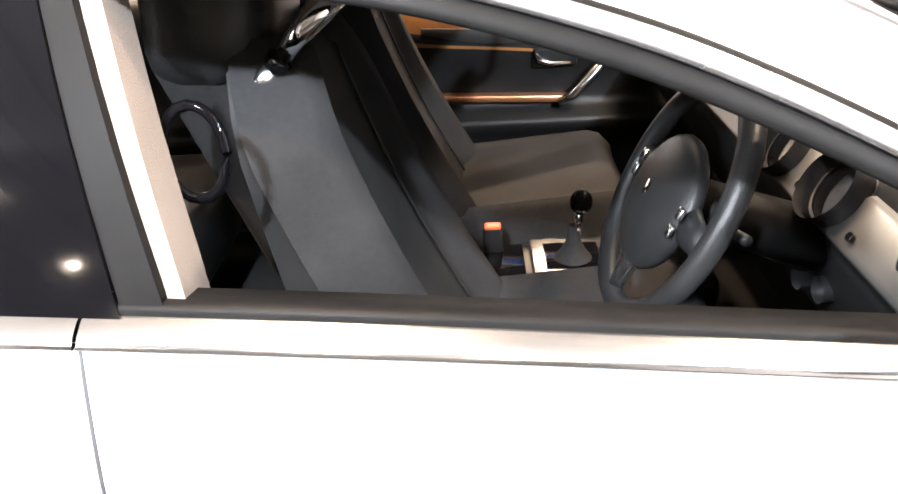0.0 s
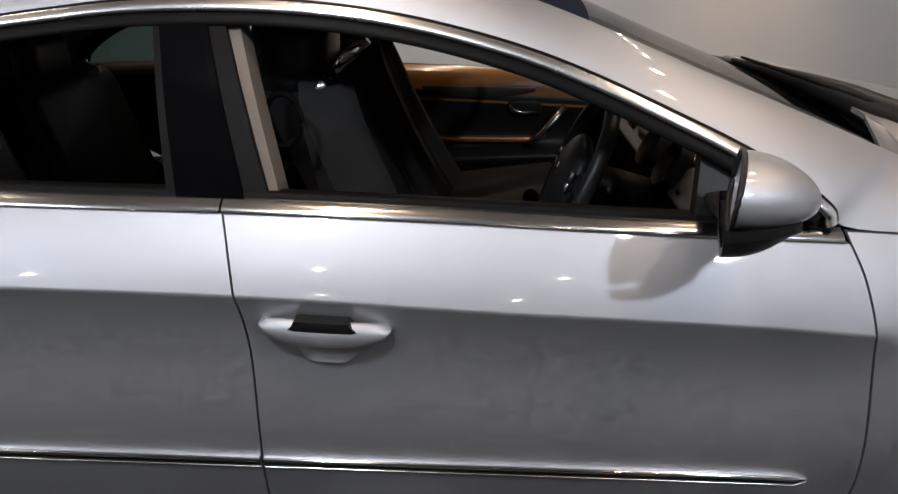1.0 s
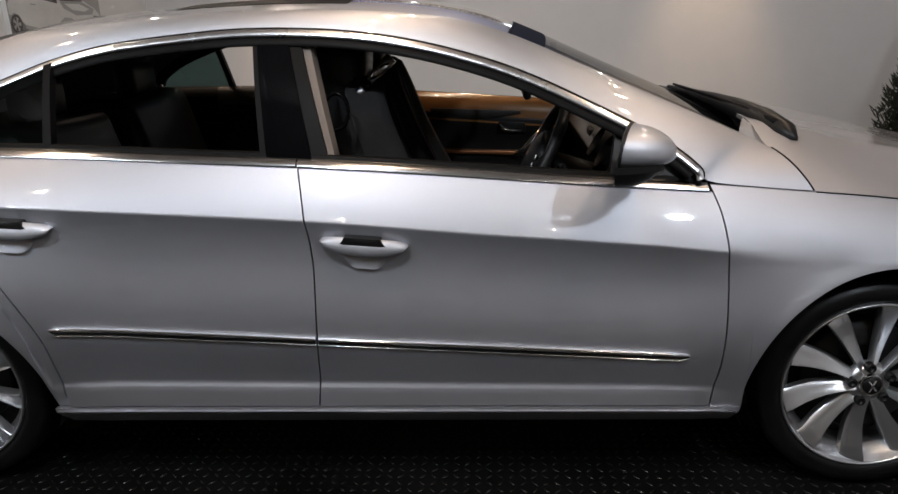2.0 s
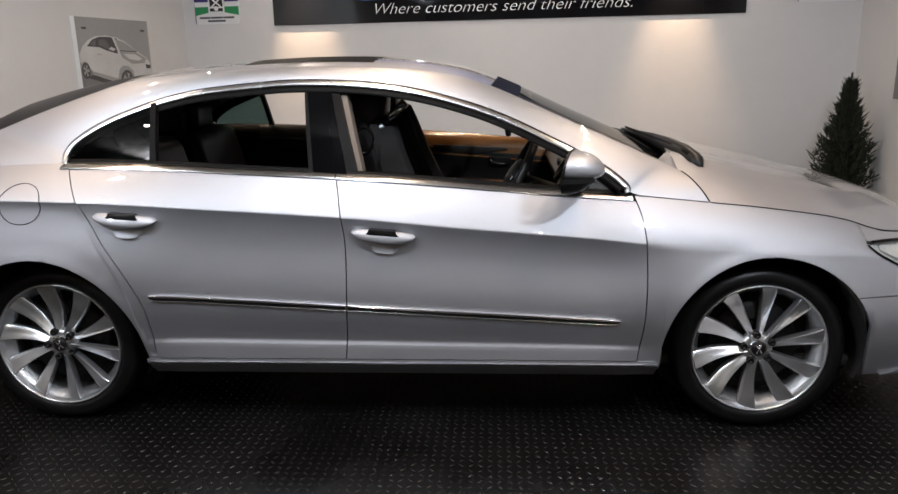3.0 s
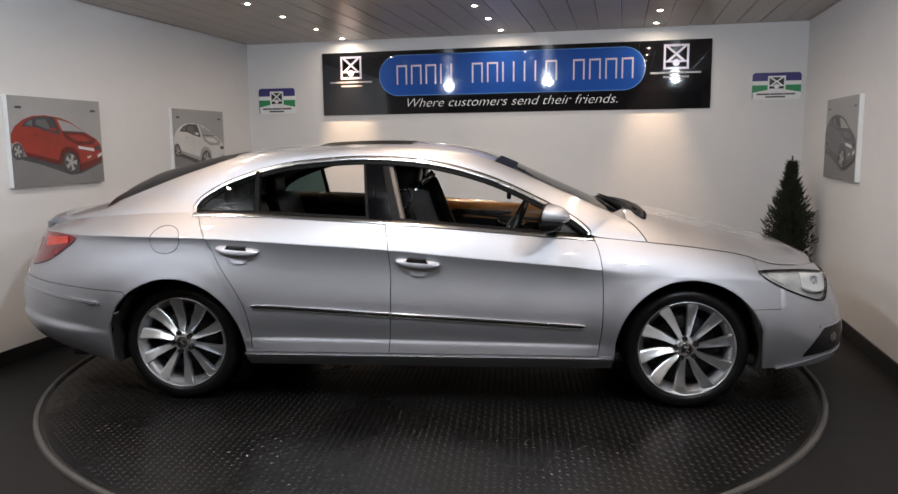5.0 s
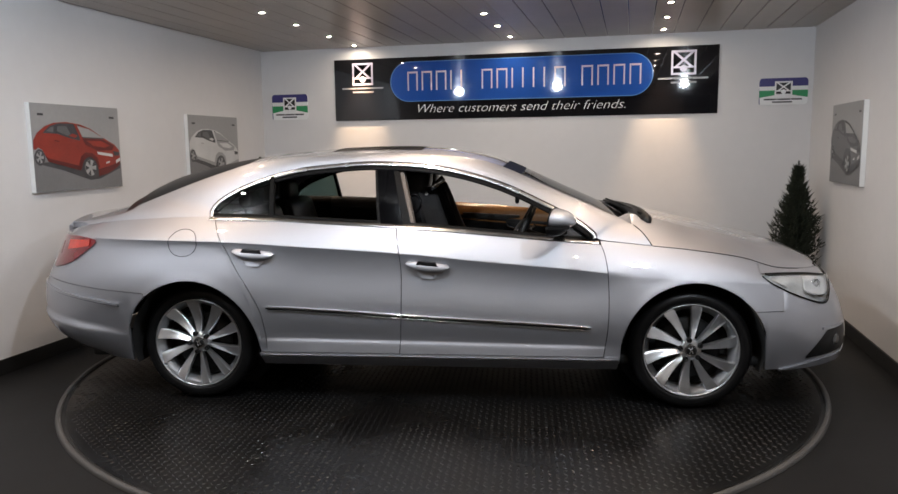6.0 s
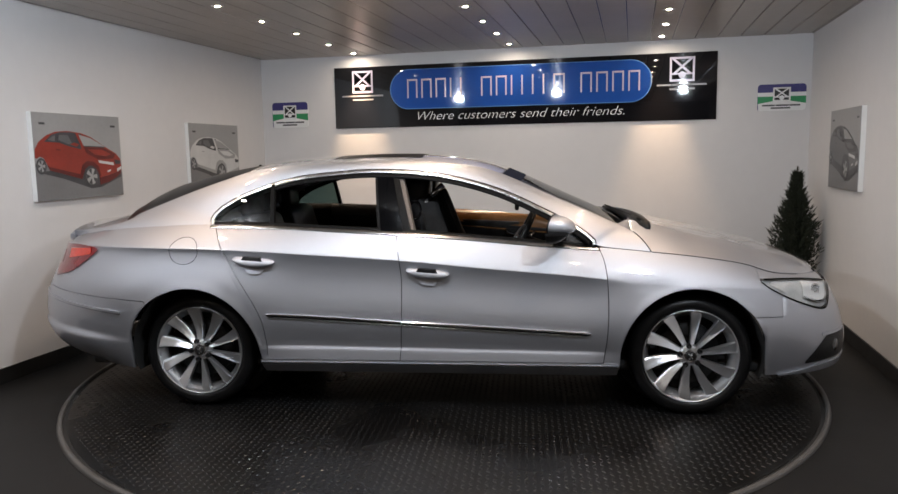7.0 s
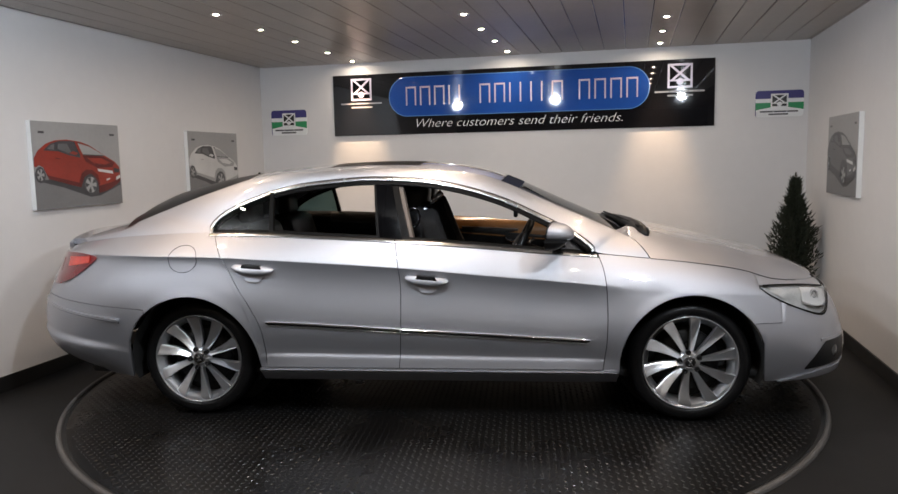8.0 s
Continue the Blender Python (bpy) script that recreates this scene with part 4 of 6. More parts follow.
# ---- wheels ----
def wheel(cx, side, turn):
    y0 = side * 0.862
    rim = part("wheel", lathe([(0.226, -0.155), (0.219, -0.10), (0.211, -0.062), (0.214, -0.050), (0.232, -0.026), (0.2415, -0.010), (0.2440, 0.002), (0.2475, 0.005), (0.2505, 0.003), (0.252, -0.010), (0.245, -0.03), (0.245, -0.155)], 64), M_ALLOY, car, "ten-spoke turbine alloy wheel")
    rim.matrix_world = Matrix.Translation((cx, y0, WZ)) @ pose(0, 0, 0, 0, 0, 180 if side < 0 else 0) @ pose(0, 0, 0, 0, turn, 0)
    T = [(0.240, -0.205), (0.262, -0.216), (0.295, -0.212), (0.314, -0.196), (0.3205, -0.165), (0.3215, -0.105), (0.3205, -0.045), (0.315, -0.015), (0.304, 0.000), (0.288, 0.008), (0.272, 0.0095), (0.260, 0.006), (0.251, -0.004)]
    part("tyre", lathe(T, 72), M_TYRE, rim, "low-profile black tyre")
    bm = lathe([(0.06, -0.10), (0.165, -0.10), (0.165, -0.075), (0.06, -0.075)], 40)
    part("brake_disc", bm, mat_disc, rim, "grey brake disc")
    bm = bm_box(-0.06, 0.06, -0.13, -0.06, 0.09, 0.17, 0.02)
    part("brake_caliper", bm, M_DARK, rim, "dark brake caliper")
    part("inner_dish", lathe([(0.001, -0.14), (0.225, -0.14)], 40), M_DARK, rim, "dark inside of the wheel")
    for k in range(10):
        a0 = 2 * math.pi * k / 10
        rows = []
        for i in range(11):
            f = i / 10
            r = 0.040 + (0.240 - 0.040) * f
            sweep = -0.055 * f * f - 0.02 * f
            hw = 0.0105 + 0.0215 * f ** 1.1
            yb = -0.014 + 0.012 * f - 0.020 * math.sin(math.pi * min(f * 1.1, 1)) * 0.6
            col = []
            for wv, dy in ((-1.0, -0.030), (-1.0, 0.0006), (-0.93, 0.0034), (-0.84, 0.0030), (-0.3, -0.0045), (0.4, -0.011), (0.85, -0.015), (1.0, -0.019), (1.0, -0.040)):
                ang = a0 + sweep + wv * hw / r
                col.append((r * math.cos(ang), yb + dy, r * math.sin(ang)))
            rows.append(col)
        bm = face_out(bm_grid(rows), (0, 1, 0))
        for e in bm.edges:
            if len(e.link_faces) == 2 and e.calc_face_angle(0) > radians(35):
                e.smooth = False
        part("spoke", bm, M_ALLOY, rim)
    part("hub", lathe([(0.001, -0.016), (0.046, -0.016), (0.056, -0.022), (0.062, -0.045)], 32), M_ALLOY, rim)
    part("hub_cap", lathe([(0.001, -0.004), (0.024, -0.005), (0.027, -0.008), (0.030, -0.004), (0.033, -0.006), (0.034, -0.018)], 36), M_CHROME, rim, "round chrome hub cap")
    part("cap_disc", lathe([(0.001, -0.0025), (0.025, -0.0035), (0.0255, -0.006)], 32), M_PLASTIC, rim, "dark disc of the hub cap")
    for a in (60, 120):
        part("cap_bar", rot_bar(a), M_CHROME, rim, "bright bar on the hub cap")
    for k in range(5):
        a = 2 * math.pi * k / 5 + 0.3
        bm = lathe([(0.001, -0.013), (0.0065, -0.013), (0.0075, -0.008), (0.0125, -0.008), (0.014, -0.013), (0.0145, -0.03)], 14)
        bm.transform(Matrix.Translation((0.054 * math.cos(a), 0.006, 0.054 * math.sin(a))))
        part("wheel_bolt", bm, M_PLASTIC, rim, "dark wheel bolt")


def rot_bar(a):
    bm = bm_box(-0.019, 0.019, -0.003, -0.001, -0.0025, 0.0025)
    bm.transform(pose(0, 0, 0, 0, a, 0))
    return bm


mat_disc = mat("brake_iron", (0.022, 0.022, 0.023), 0.55, 0.8, scale=20, amount=0.2)
for cx, side, turn in ((WB2, -1, 8), (-WB2, -1, 20), (WB2, 1, 0), (-WB2, 1, 0)):
    wheel(cx, side, turn)

# ---- lamps, mirror and small parts of the body ----
def skin_patch(bounds, side, lift, n=14, m=10, depth=0.01, bow=0.0):
    """A patch on the body side: bounds gives for u in 0..1 the columns (x, z low, z high)."""
    rows = []
    for i in range(n + 1):
        x, z0, z1 = bounds(i / n)
        rows.append([(x, side * (wide(x, z) + lift + bow * math.sin(math.pi * i / n) * math.sin(math.pi * j / m)), z) for j, z in enumerate(steps(z0, z1, m))])
    bm = bm_grid(rows)
    bmesh.ops.remove_doubles(bm, verts=bm.verts[:], dist=1e-5)
    face_out(bm, (0, side, 0))
    return flange(bm, (0, -side * depth, 0)) if depth else bm


def head(u):
    x = 1.693 + 0.444 * u
    return x, HEADLO(x), max(HL_TOP(x), HEADLO(x) + 0.002)


M_BOWL = mat("lamp_bowl", (0.86, 0.86, 0.87), 0.25, 0.3, scale=12, amount=0.1)
M_LAMPBACK = mat("lamp_back", (0.55, 0.555, 0.56), 0.35, 0.1, scale=12, amount=0.25)
TL = Line((0.0, -1.925, 0.893, 0.904), (0.10, -1.955, 0.868, 0.917), (0.45, -2.085, 0.785, 0.924), (0.72, -2.175, 0.755, 0.921), (1.0, -2.27, 0.737, 0.918))
for side in (-1, 1):
    lamp = part("headlamp", skin_patch(head, side, -0.026, depth=0.02), M_LAMPBACK, car, "headlamp with a clear lens")
    g = part("lens", skin_patch(head, side, 0.002, depth=0.0, bow=0.006), M_CLEAR, lamp, "clear lens")
    g.visible_shadow = False
    def bowl(u, a=1.925, b=2.090):
        x = a + (b - a) * u
        return x, HEADLO(x) + 0.034, HL_TOP(x) - 0.010
    part("reflector", skin_patch(bowl, side, -0.008, n=12, m=10, depth=0.01, bow=-0.014), M_BOWL, lamp, "bright bowl reflector")
    part("reflector", skin_patch(lambda u: (1.745 + 0.085 * u, HEADLO(1.745 + 0.085 * u) + 0.018, HL_TOP(1.745 + 0.085 * u) - 0.014), side, -0.016, n=6, m=5, depth=0.01, bow=-0.006), M_LAMPBACK, lamp, "pale side reflector")
    bm = lathe([(0.001, 0.004), (0.014, 0.002), (0.024, -0.008), (0.026, -0.004), (0.031, 0.000), (0.034, -0.010)], 24)
    bm.transform(Matrix.Translation((2.015, side * (wide(2.015, 0.664) - 0.012), 0.664)) @ pose(0, 0, 0, 0, 0, (180 if side < 0 else 0) + side * -35))
    part("projector", bm, M_CHROME, lamp, "chrome projector")
    part("lamp_strip", skin_patch(lambda u: (1.925 + 0.150 * u, HEADLO(1.925 + 0.150 * u) + 0.030, HEADLO(1.925 + 0.150 * u) + 0.040), side, -0.004, n=12, m=3, depth=0.012), M_CHROME, lamp, "bright strip inside the lamp")
    part("lamp_seal", skin_patch(lambda u: (1.715 + 0.385 * u, HL_TOP(1.715 + 0.385 * u) - 0.002, HL_TOP(1.715 + 0.385 * u) + 0.004), side, 0.003, n=30, m=2, depth=0.01), M_RUBBER, lamp, "black seal above the lens")
    seal = part("lamp_seal", skin_patch(lambda u: (1.695 + 0.442 * u, HEADLO(1.695 + 0.442 * u) - 0.006, HEADLO(1.695 + 0.442 * u) + 0.003), side, 0.003, n=30, m=2, depth=0.01), M_RUBBER, lamp, "black seal under the lens")
    tail = part("tail_lamp", skin_patch(lambda u: tuple(TL(u)), side, 0.007, bow=0.006, depth=0.014), M_TAIL, car, "red tail lamp")
    def inner(u):
        return -2.145 + 0.18 * u, 0.845 + 0.030 * u, 0.900 + 0.010 * u
    part("brake_light", skin_patch(inner, side, 0.0155, n=10, m=6, depth=0.004), M_TAILHOT, tail, "orange-red bright segment")
    def inner2(u):
        return -2.262 + 0.045 * u, 0.815, 0.885
    part("reverse_light", skin_patch(inner2, side, 0.012, n=6, m=6, depth=0.004), mat("pale_lens", (0.22, 0.13, 0.125), 0.15, coat=1.0) if side < 0 else M_TAIL, tail, "pale clear segment")
    # fuel flap ring only on the near side
    if side < 0:
        pts = []
        for k in range(49):
            a = 2 * math.pi * k / 48
            x, z = -1.388 + 0.084 * math.cos(a) * (1 - 0.04 * math.cos(2 * a)), 0.898 + 0.072 * math.sin(a)
            pts.append((x, side * (wide(x, z) + 0.0006), z))
        part("fuel_flap_seam", tube(pts, 0.0016, 6, False), M_RUBBER, car, "thin dark seam of the fuel flap")
    # rear bumper rubbing strip
    def bstrip(u):
        x = -2.40 + 0.645 * u
        zz = 0.640 - 0.080 * u
        return x, zz - 0.006, zz + 0.009
    # dark rubber patch drawn in as the shade under the rubbing strip
    part("strip_shadow_gap", skin_patch(lambda u: (bstrip(u)[0], bstrip(u)[1] - 0.005, bstrip(u)[1] + 0.001), side, 0.004, n=16, m=2, depth=0.012), M_RUBBER, car, "dark strip drawn as the shade under the rubbing strip")
    part("bumper_molding", skin_patch(bstrip, side, 0.013, n=16, m=3, depth=0.012), M_PAINT, car, "silver bumper rubbing strip")
    # front bumper: dark air inlet with bright upper strip, fog lamp, splitter
    def inlet(u):
        x = 1.945 + 0.27 * u
        return x, 0.285 + 0.015 * u, 0.295 + 0.13 * min(1, u / 0.42) + 0.01 * u
    air = part("air_inlet", skin_patch(inlet, side, 0.003, n=14, m=6, depth=0.01), M_PLASTIC, car, "black air inlet in the bumper")
    part("inlet_strip", skin_patch(lambda u: (2.03 + 0.19 * u, 0.434, 0.449 - 0.004 * u), side, 0.008, n=10, m=3, depth=0.012), M_PAINT, air, "bright strip above the inlet")
    bm = lathe([(0.001, 0.006), (0.026, 0.004), (0.032, 0.0)], 20)
    bm.transform(Matrix.Translation((2.13, side * (wide(2.13, 0.365) + 0.003), 0.365)) @ pose(0, 0, 0, 0, 0, (180 if side < 0 else 0) + side * -45))
    part("fog_lamp", bm, mat("fog_glass", (0.10, 0.10, 0.10), 0.25, 0.5, scale=30, amount=0.3), air, "round fog lamp")
    part("splitter", skin_patch(lambda u: (1.80 + 0.515 * u, 0.226 + 0.018 * u, 0.229 + 0.018 * u + 0.034 * min(1, u / 0.45)), side, 0.011, n=40, m=4, depth=0.03), M_PAINT, car, "silver bumper lip")
    # door mirror
    base = part("door_mirror", bm_box(0.635, 0.70, side * 0.80, side * 0.95, 0.948, 0.972, 0.008), M_PLASTIC, car, "door mirror with a silver shell")
    rows = []
    for i in range(19):
        f = i / 18
        r = max((1 - f**2.4) ** 0.5, 0.02) if f < 1 else 0.02
        ring = []
        for k in range(28):
            a = 2 * math.pi * k / 28
            cy, cz = math.cos(a), math.sin(a)
            sq = (abs(cy) ** 2.5 + abs(cz) ** 2.5) ** (-1 / 2.5)
            dy, dz = 0.094 * r * cy * sq, (0.057 if cz > 0 else 0.040) * r * cz * sq
            x = 0.622 + 0.120 * f - 0.30 * dy * (1 - f) + 0.16 * dz * (1 - f)
            ring.append((x, side * (0.998 + dy), 1.033 + dz - 0.010 * f))
        rows.append(ring)
    bm = bm_grid(rows, close=True)
    bmesh.ops.recalc_face_normals(bm, faces=bm.faces[:])
    part("mirror_shell", bm, M_PAINT, base, "silver mirror shell")
    bm = bmesh.new()
    bm.faces.new([bm.verts.new((x + 0.012, y, z)) for x, y, z in [(0.622 + (x - 0.622) * 0.94, side * (0.998 + (abs(y) - 0.998) * 0.94), 1.033 + (z - 1.033) * 0.94) for x, y, z in rows[0]]])
    face_out(bm, (-1, 0, 0))
    part("mirror_glass", bm, M_CHROME, base, "mirror glass", False)
    rim = rows[0] + rows[0][:1]
    part("mirror_rim", tube(rim, 0.0045, 6, False), M_PLASTIC, base, "black mirror rim")
    rows = []
    for i in range(9):
        f = i / 8
        rows.append([(0.606 + 0.095 * f - 0.024 * v * (1 - f), side * (0.998 + 0.094 * v * (1 - 0.35 * f * f)), 0.990 - 0.044 * (1 - abs(v) ** 4) * (1 - f**3)) for v in steps(-1, 1, 12)])
    bm = face_out(bm_grid(rows), (0, 0, -1))
    flange(bm, (0, 0, 0.016))
    part("mirror_foot", bm, M_PLASTIC, base, "black underside of the mirror")

# black scuttle cover and wiper, seen as one long dark body below the windscreen
cowl = part("wiper_cover", tube([(1.16, -0.625, 0.978), (1.152, -0.58, 0.990), (1.13, -0.46, 1.007), (1.105, -0.3, 1.0226), (1.075, -0.12, 1.034), (1.04, 0.06, 1.040), (1.005, 0.26, 1.041)],
        [0.012, 0.033, 0.040, 0.034, 0.023, 0.013, 0.006], 16), M_PLASTIC, car, "black scuttle cover with the parked wiper")
part("wiper_arm", tube([(1.13, -0.56, 1.017), (1.1, -0.4, 1.036), (1.06, -0.15, 1.0478), (1.01, 0.2, 1.056)], [0.010, 0.008, 0.006, 0.004], 8), M_RUBBER, cowl, "black wiper arm")

# ---- inside of the car ----
def soft_box(x0, x1, y0, y1, z0, z1, r, seg=4):
    return bm_box(x0, x1, y0, y1, z0, z1, r, seg)


def seat(yc, dx, name="front_seat"):
    """A front seat: cushion with bolsters, backrest, headrest on two posts."""
    rows = []
    for i in range(15):
        f = i / 14
        x = dx + 0.46 * f
        top = 0.585 + 0.055 * f - 0.05 * max(0, (f - 0.86) / 0.14) ** 2
        ring = []
        for v in steps(-1, 1, 22):
            bol = 0.035 * math.exp(-(((abs(v) - 0.82) / 0.13) ** 2)) * (1 - 0.5 * f)
            edge = 0.10 * max(0, (abs(v) - 0.86) / 0.14) ** 2
            ring.append((x, yc + 0.255 * v, top + bol - edge))
        rows.append(ring)
    rows.insert(0, [(x - 0.01, y, 0.42) for x, y, z in rows[0]])
    rows.append([(x + 0.012, y, 0.42) for x, y, z in rows[-1]])
    base = part(name, flange(face_out(bm_grid(rows), (0, 0, 1)), (0, 0, -0.16)), M_FABRIC, car, "dark grey fabric seat with leather bolsters")
    rows = []
    for i in range(21):
        f = i / 20
        z = 0.57 + 0.58 * f
        xm = 0.055 + dx - 0.235 * f - 0.02 * math.sin(math.pi * f)
        hw = 0.245 - 0.03 * f - 0.085 * max(0, (f - 0.78) / 0.22) ** 2
        ring = []
        for v in steps(-1, 1, 22):
            bol = 0.050 * math.exp(-(((abs(v) - 0.80) / 0.15) ** 2)) * (1 - 0.45 * f)
            edge = 0.085 * max(0, (abs(v) - 0.84) / 0.16) ** 2
            ring.append((xm + bol - edge, yc + hw * v, z + 0.25 * bol))
        rows.append(ring)
    x0 = rows[-1]
    rows.append([(x - 0.035, yc + (y - yc) * 0.93, z + 0.02) for x, y, z in x0])
    rows.append([(x - 0.10, yc + (y - yc) * 0.93, z - 0.01) for x, y, z in x0])
    rows.append([(-0.16 + dx, yc + (y - yc) * 1.15, 0.62) for x, y, z in x0])
    bm = face_out(bm_grid(rows), (1, 0, 0.4))
    part("backrest", bm, M_FABRIC, base, "dark grey fabric backrest")
    # side cheeks close the backrest
    for sgn in (-1, 1):
        rr = [[(0.055 + dx - 0.235 * f - 0.02 * math.sin(math.pi * f) - 0.07, yc + sgn * (0.243 - 0.03 * f - 0.085 * max(0, (f - 0.78) / 0.22) ** 2), 0.57 + 0.58 * f),
               (-0.16 + dx - 0.10 * f, yc + sgn * (0.235 - 0.03 * f - 0.06 * max(0, (f - 0.78) / 0.22) ** 2), 0.57 + 0.57 * f)] for f in steps(0, 1, 12)]
        part("side_bolster", flange(face_out(bm_grid(rr), (0, sgn, 0)), (0, -sgn * 0.01, 0)), M_LEATHER, base, "black leather side bolster")
    bm = soft_box(-0.355 + dx, -0.195 + dx, yc - 0.138, yc + 0.138, 1.105, 1.290, 0.06, 4)
    for v in bm.verts:
        v.co.x += 0.10 * (v.co.z - 1.2) + 0.03 * (1 - ((v.co.y - yc) / 0.135) ** 2) - 0.03
        v.co.y = yc + (v.co.y - yc) * (1 - 0.9 * max(0, v.co.z - 1.22))
    part("headrest", bm, M_LEATHER, base, "black headrest")
    for dy in (-0.06, 0.06):
        part("headrest_post", tube([(-0.285 + dx, yc + dy, 1.19), (-0.225 + dx, yc + dy, 1.09)], 0.007, 8), M_CHROME, base, "chrome post")
    for k in (-0.42, 0.42):
        pts = [(0.055 + dx - 0.235 * f - 0.02 * math.sin(math.pi * f) + 0.006, yc + k * (0.245 - 0.03 * f), 0.57 + 0.58 * f) for f in steps(0.02, 0.95, 14)]
        part("seam", tube(pts, 0.003, 6), M_LEATHER, base, "stitched seam")
    return base


seat(-0.37, 0.125)
seat(0.37, 0.08)
# bright belt guide on the driver's backrest and the belt buckles between the seats
g = part("belt_guide", tube([(-0.062, -0.515, 1.158), (-0.03, -0.515, 1.190), (0.012, -0.515, 1.230)], [0.013, 0.016, 0.019], 10), M_CHROME, car, "bright metal seat trim bar")
part("guide_clasp", tube([(-0.064, -0.515, 1.156), (-0.074, -0.515, 1.146)], [0.017, 0.015], 10), M_BLACK, g, "black clasp")
part("guide_tail", tube([(-0.078, -0.513, 1.142), (-0.112, -0.512, 1.112)], [0.013, 0.010], 10), M_SATIN, g, "dull metal tail")
for x, y, z in ((0.180, -0.118, 0.555), (0.195, 0.050, 0.630)):
    b = part("belt_buckle", bm_box(x - 0.022, x + 0.022, y - 0.012, y + 0.012, z - 0.11, z, 0.006), M_PLASTIC, car, "black belt buckle")
    part("buckle_button", bm_box(x - 0.018, x + 0.018, y - 0.014, y + 0.010, z - 0.004, z + 0.005, 0.003), M_REDBTN, b, "red release button")
loop = [(-0.135 + 0.035 * math.cos(a), -0.665 + 0.01 * math.sin(a), 1.095 + 0.05 * math.sin(a)) for a in [2 * math.pi * k / 20 for k in range(21)]]
part("belt_loop", tube(loop, 0.0065, 8, False), M_BLACK, car, "black hanging belt loop")
# rear bench, two shells with headrests
for yc in (-0.36, 0.36):
    b = part("rear_seat", soft_box(-0.98, -0.50, yc - 0.30, yc + 0.30, 0.42, 0.62, 0.06), M_LEATHER, car, "black rear seat")
    bm = soft_box(-1.10, -0.96, yc - 0.29, yc + 0.29, 0.55, 1.06, 0.05)
    for v in bm.verts:
        v.co.x -= 0.28 * (v.co.z - 0.55)
    part("backrest", bm, M_LEATHER, b, "black backrest")
    bm = soft_box(-1.24, -1.15, yc - 0.12, yc + 0.12, 1.05, 1.19, 0.035)
    part("headrest", bm, M_LEATHER, b, "black headrest")
part("parcel_shelf", bm_box(-1.80, -1.20, -0.60, 0.60, 0.98, 1.00, 0.008), M_PLASTIC, car, "black parcel shelf")
part("carpet", bm_box(-1.0, 0.95, -0.74, 0.74, 0.26, 0.30, 0.01), M_FABRIC, car, "dark carpet")
part("bulkhead", bm_box(0.93, 0.96, -0.76, 0.76, 0.26, 0.88, 0.005), M_PLASTIC, car, "black bulkhead")

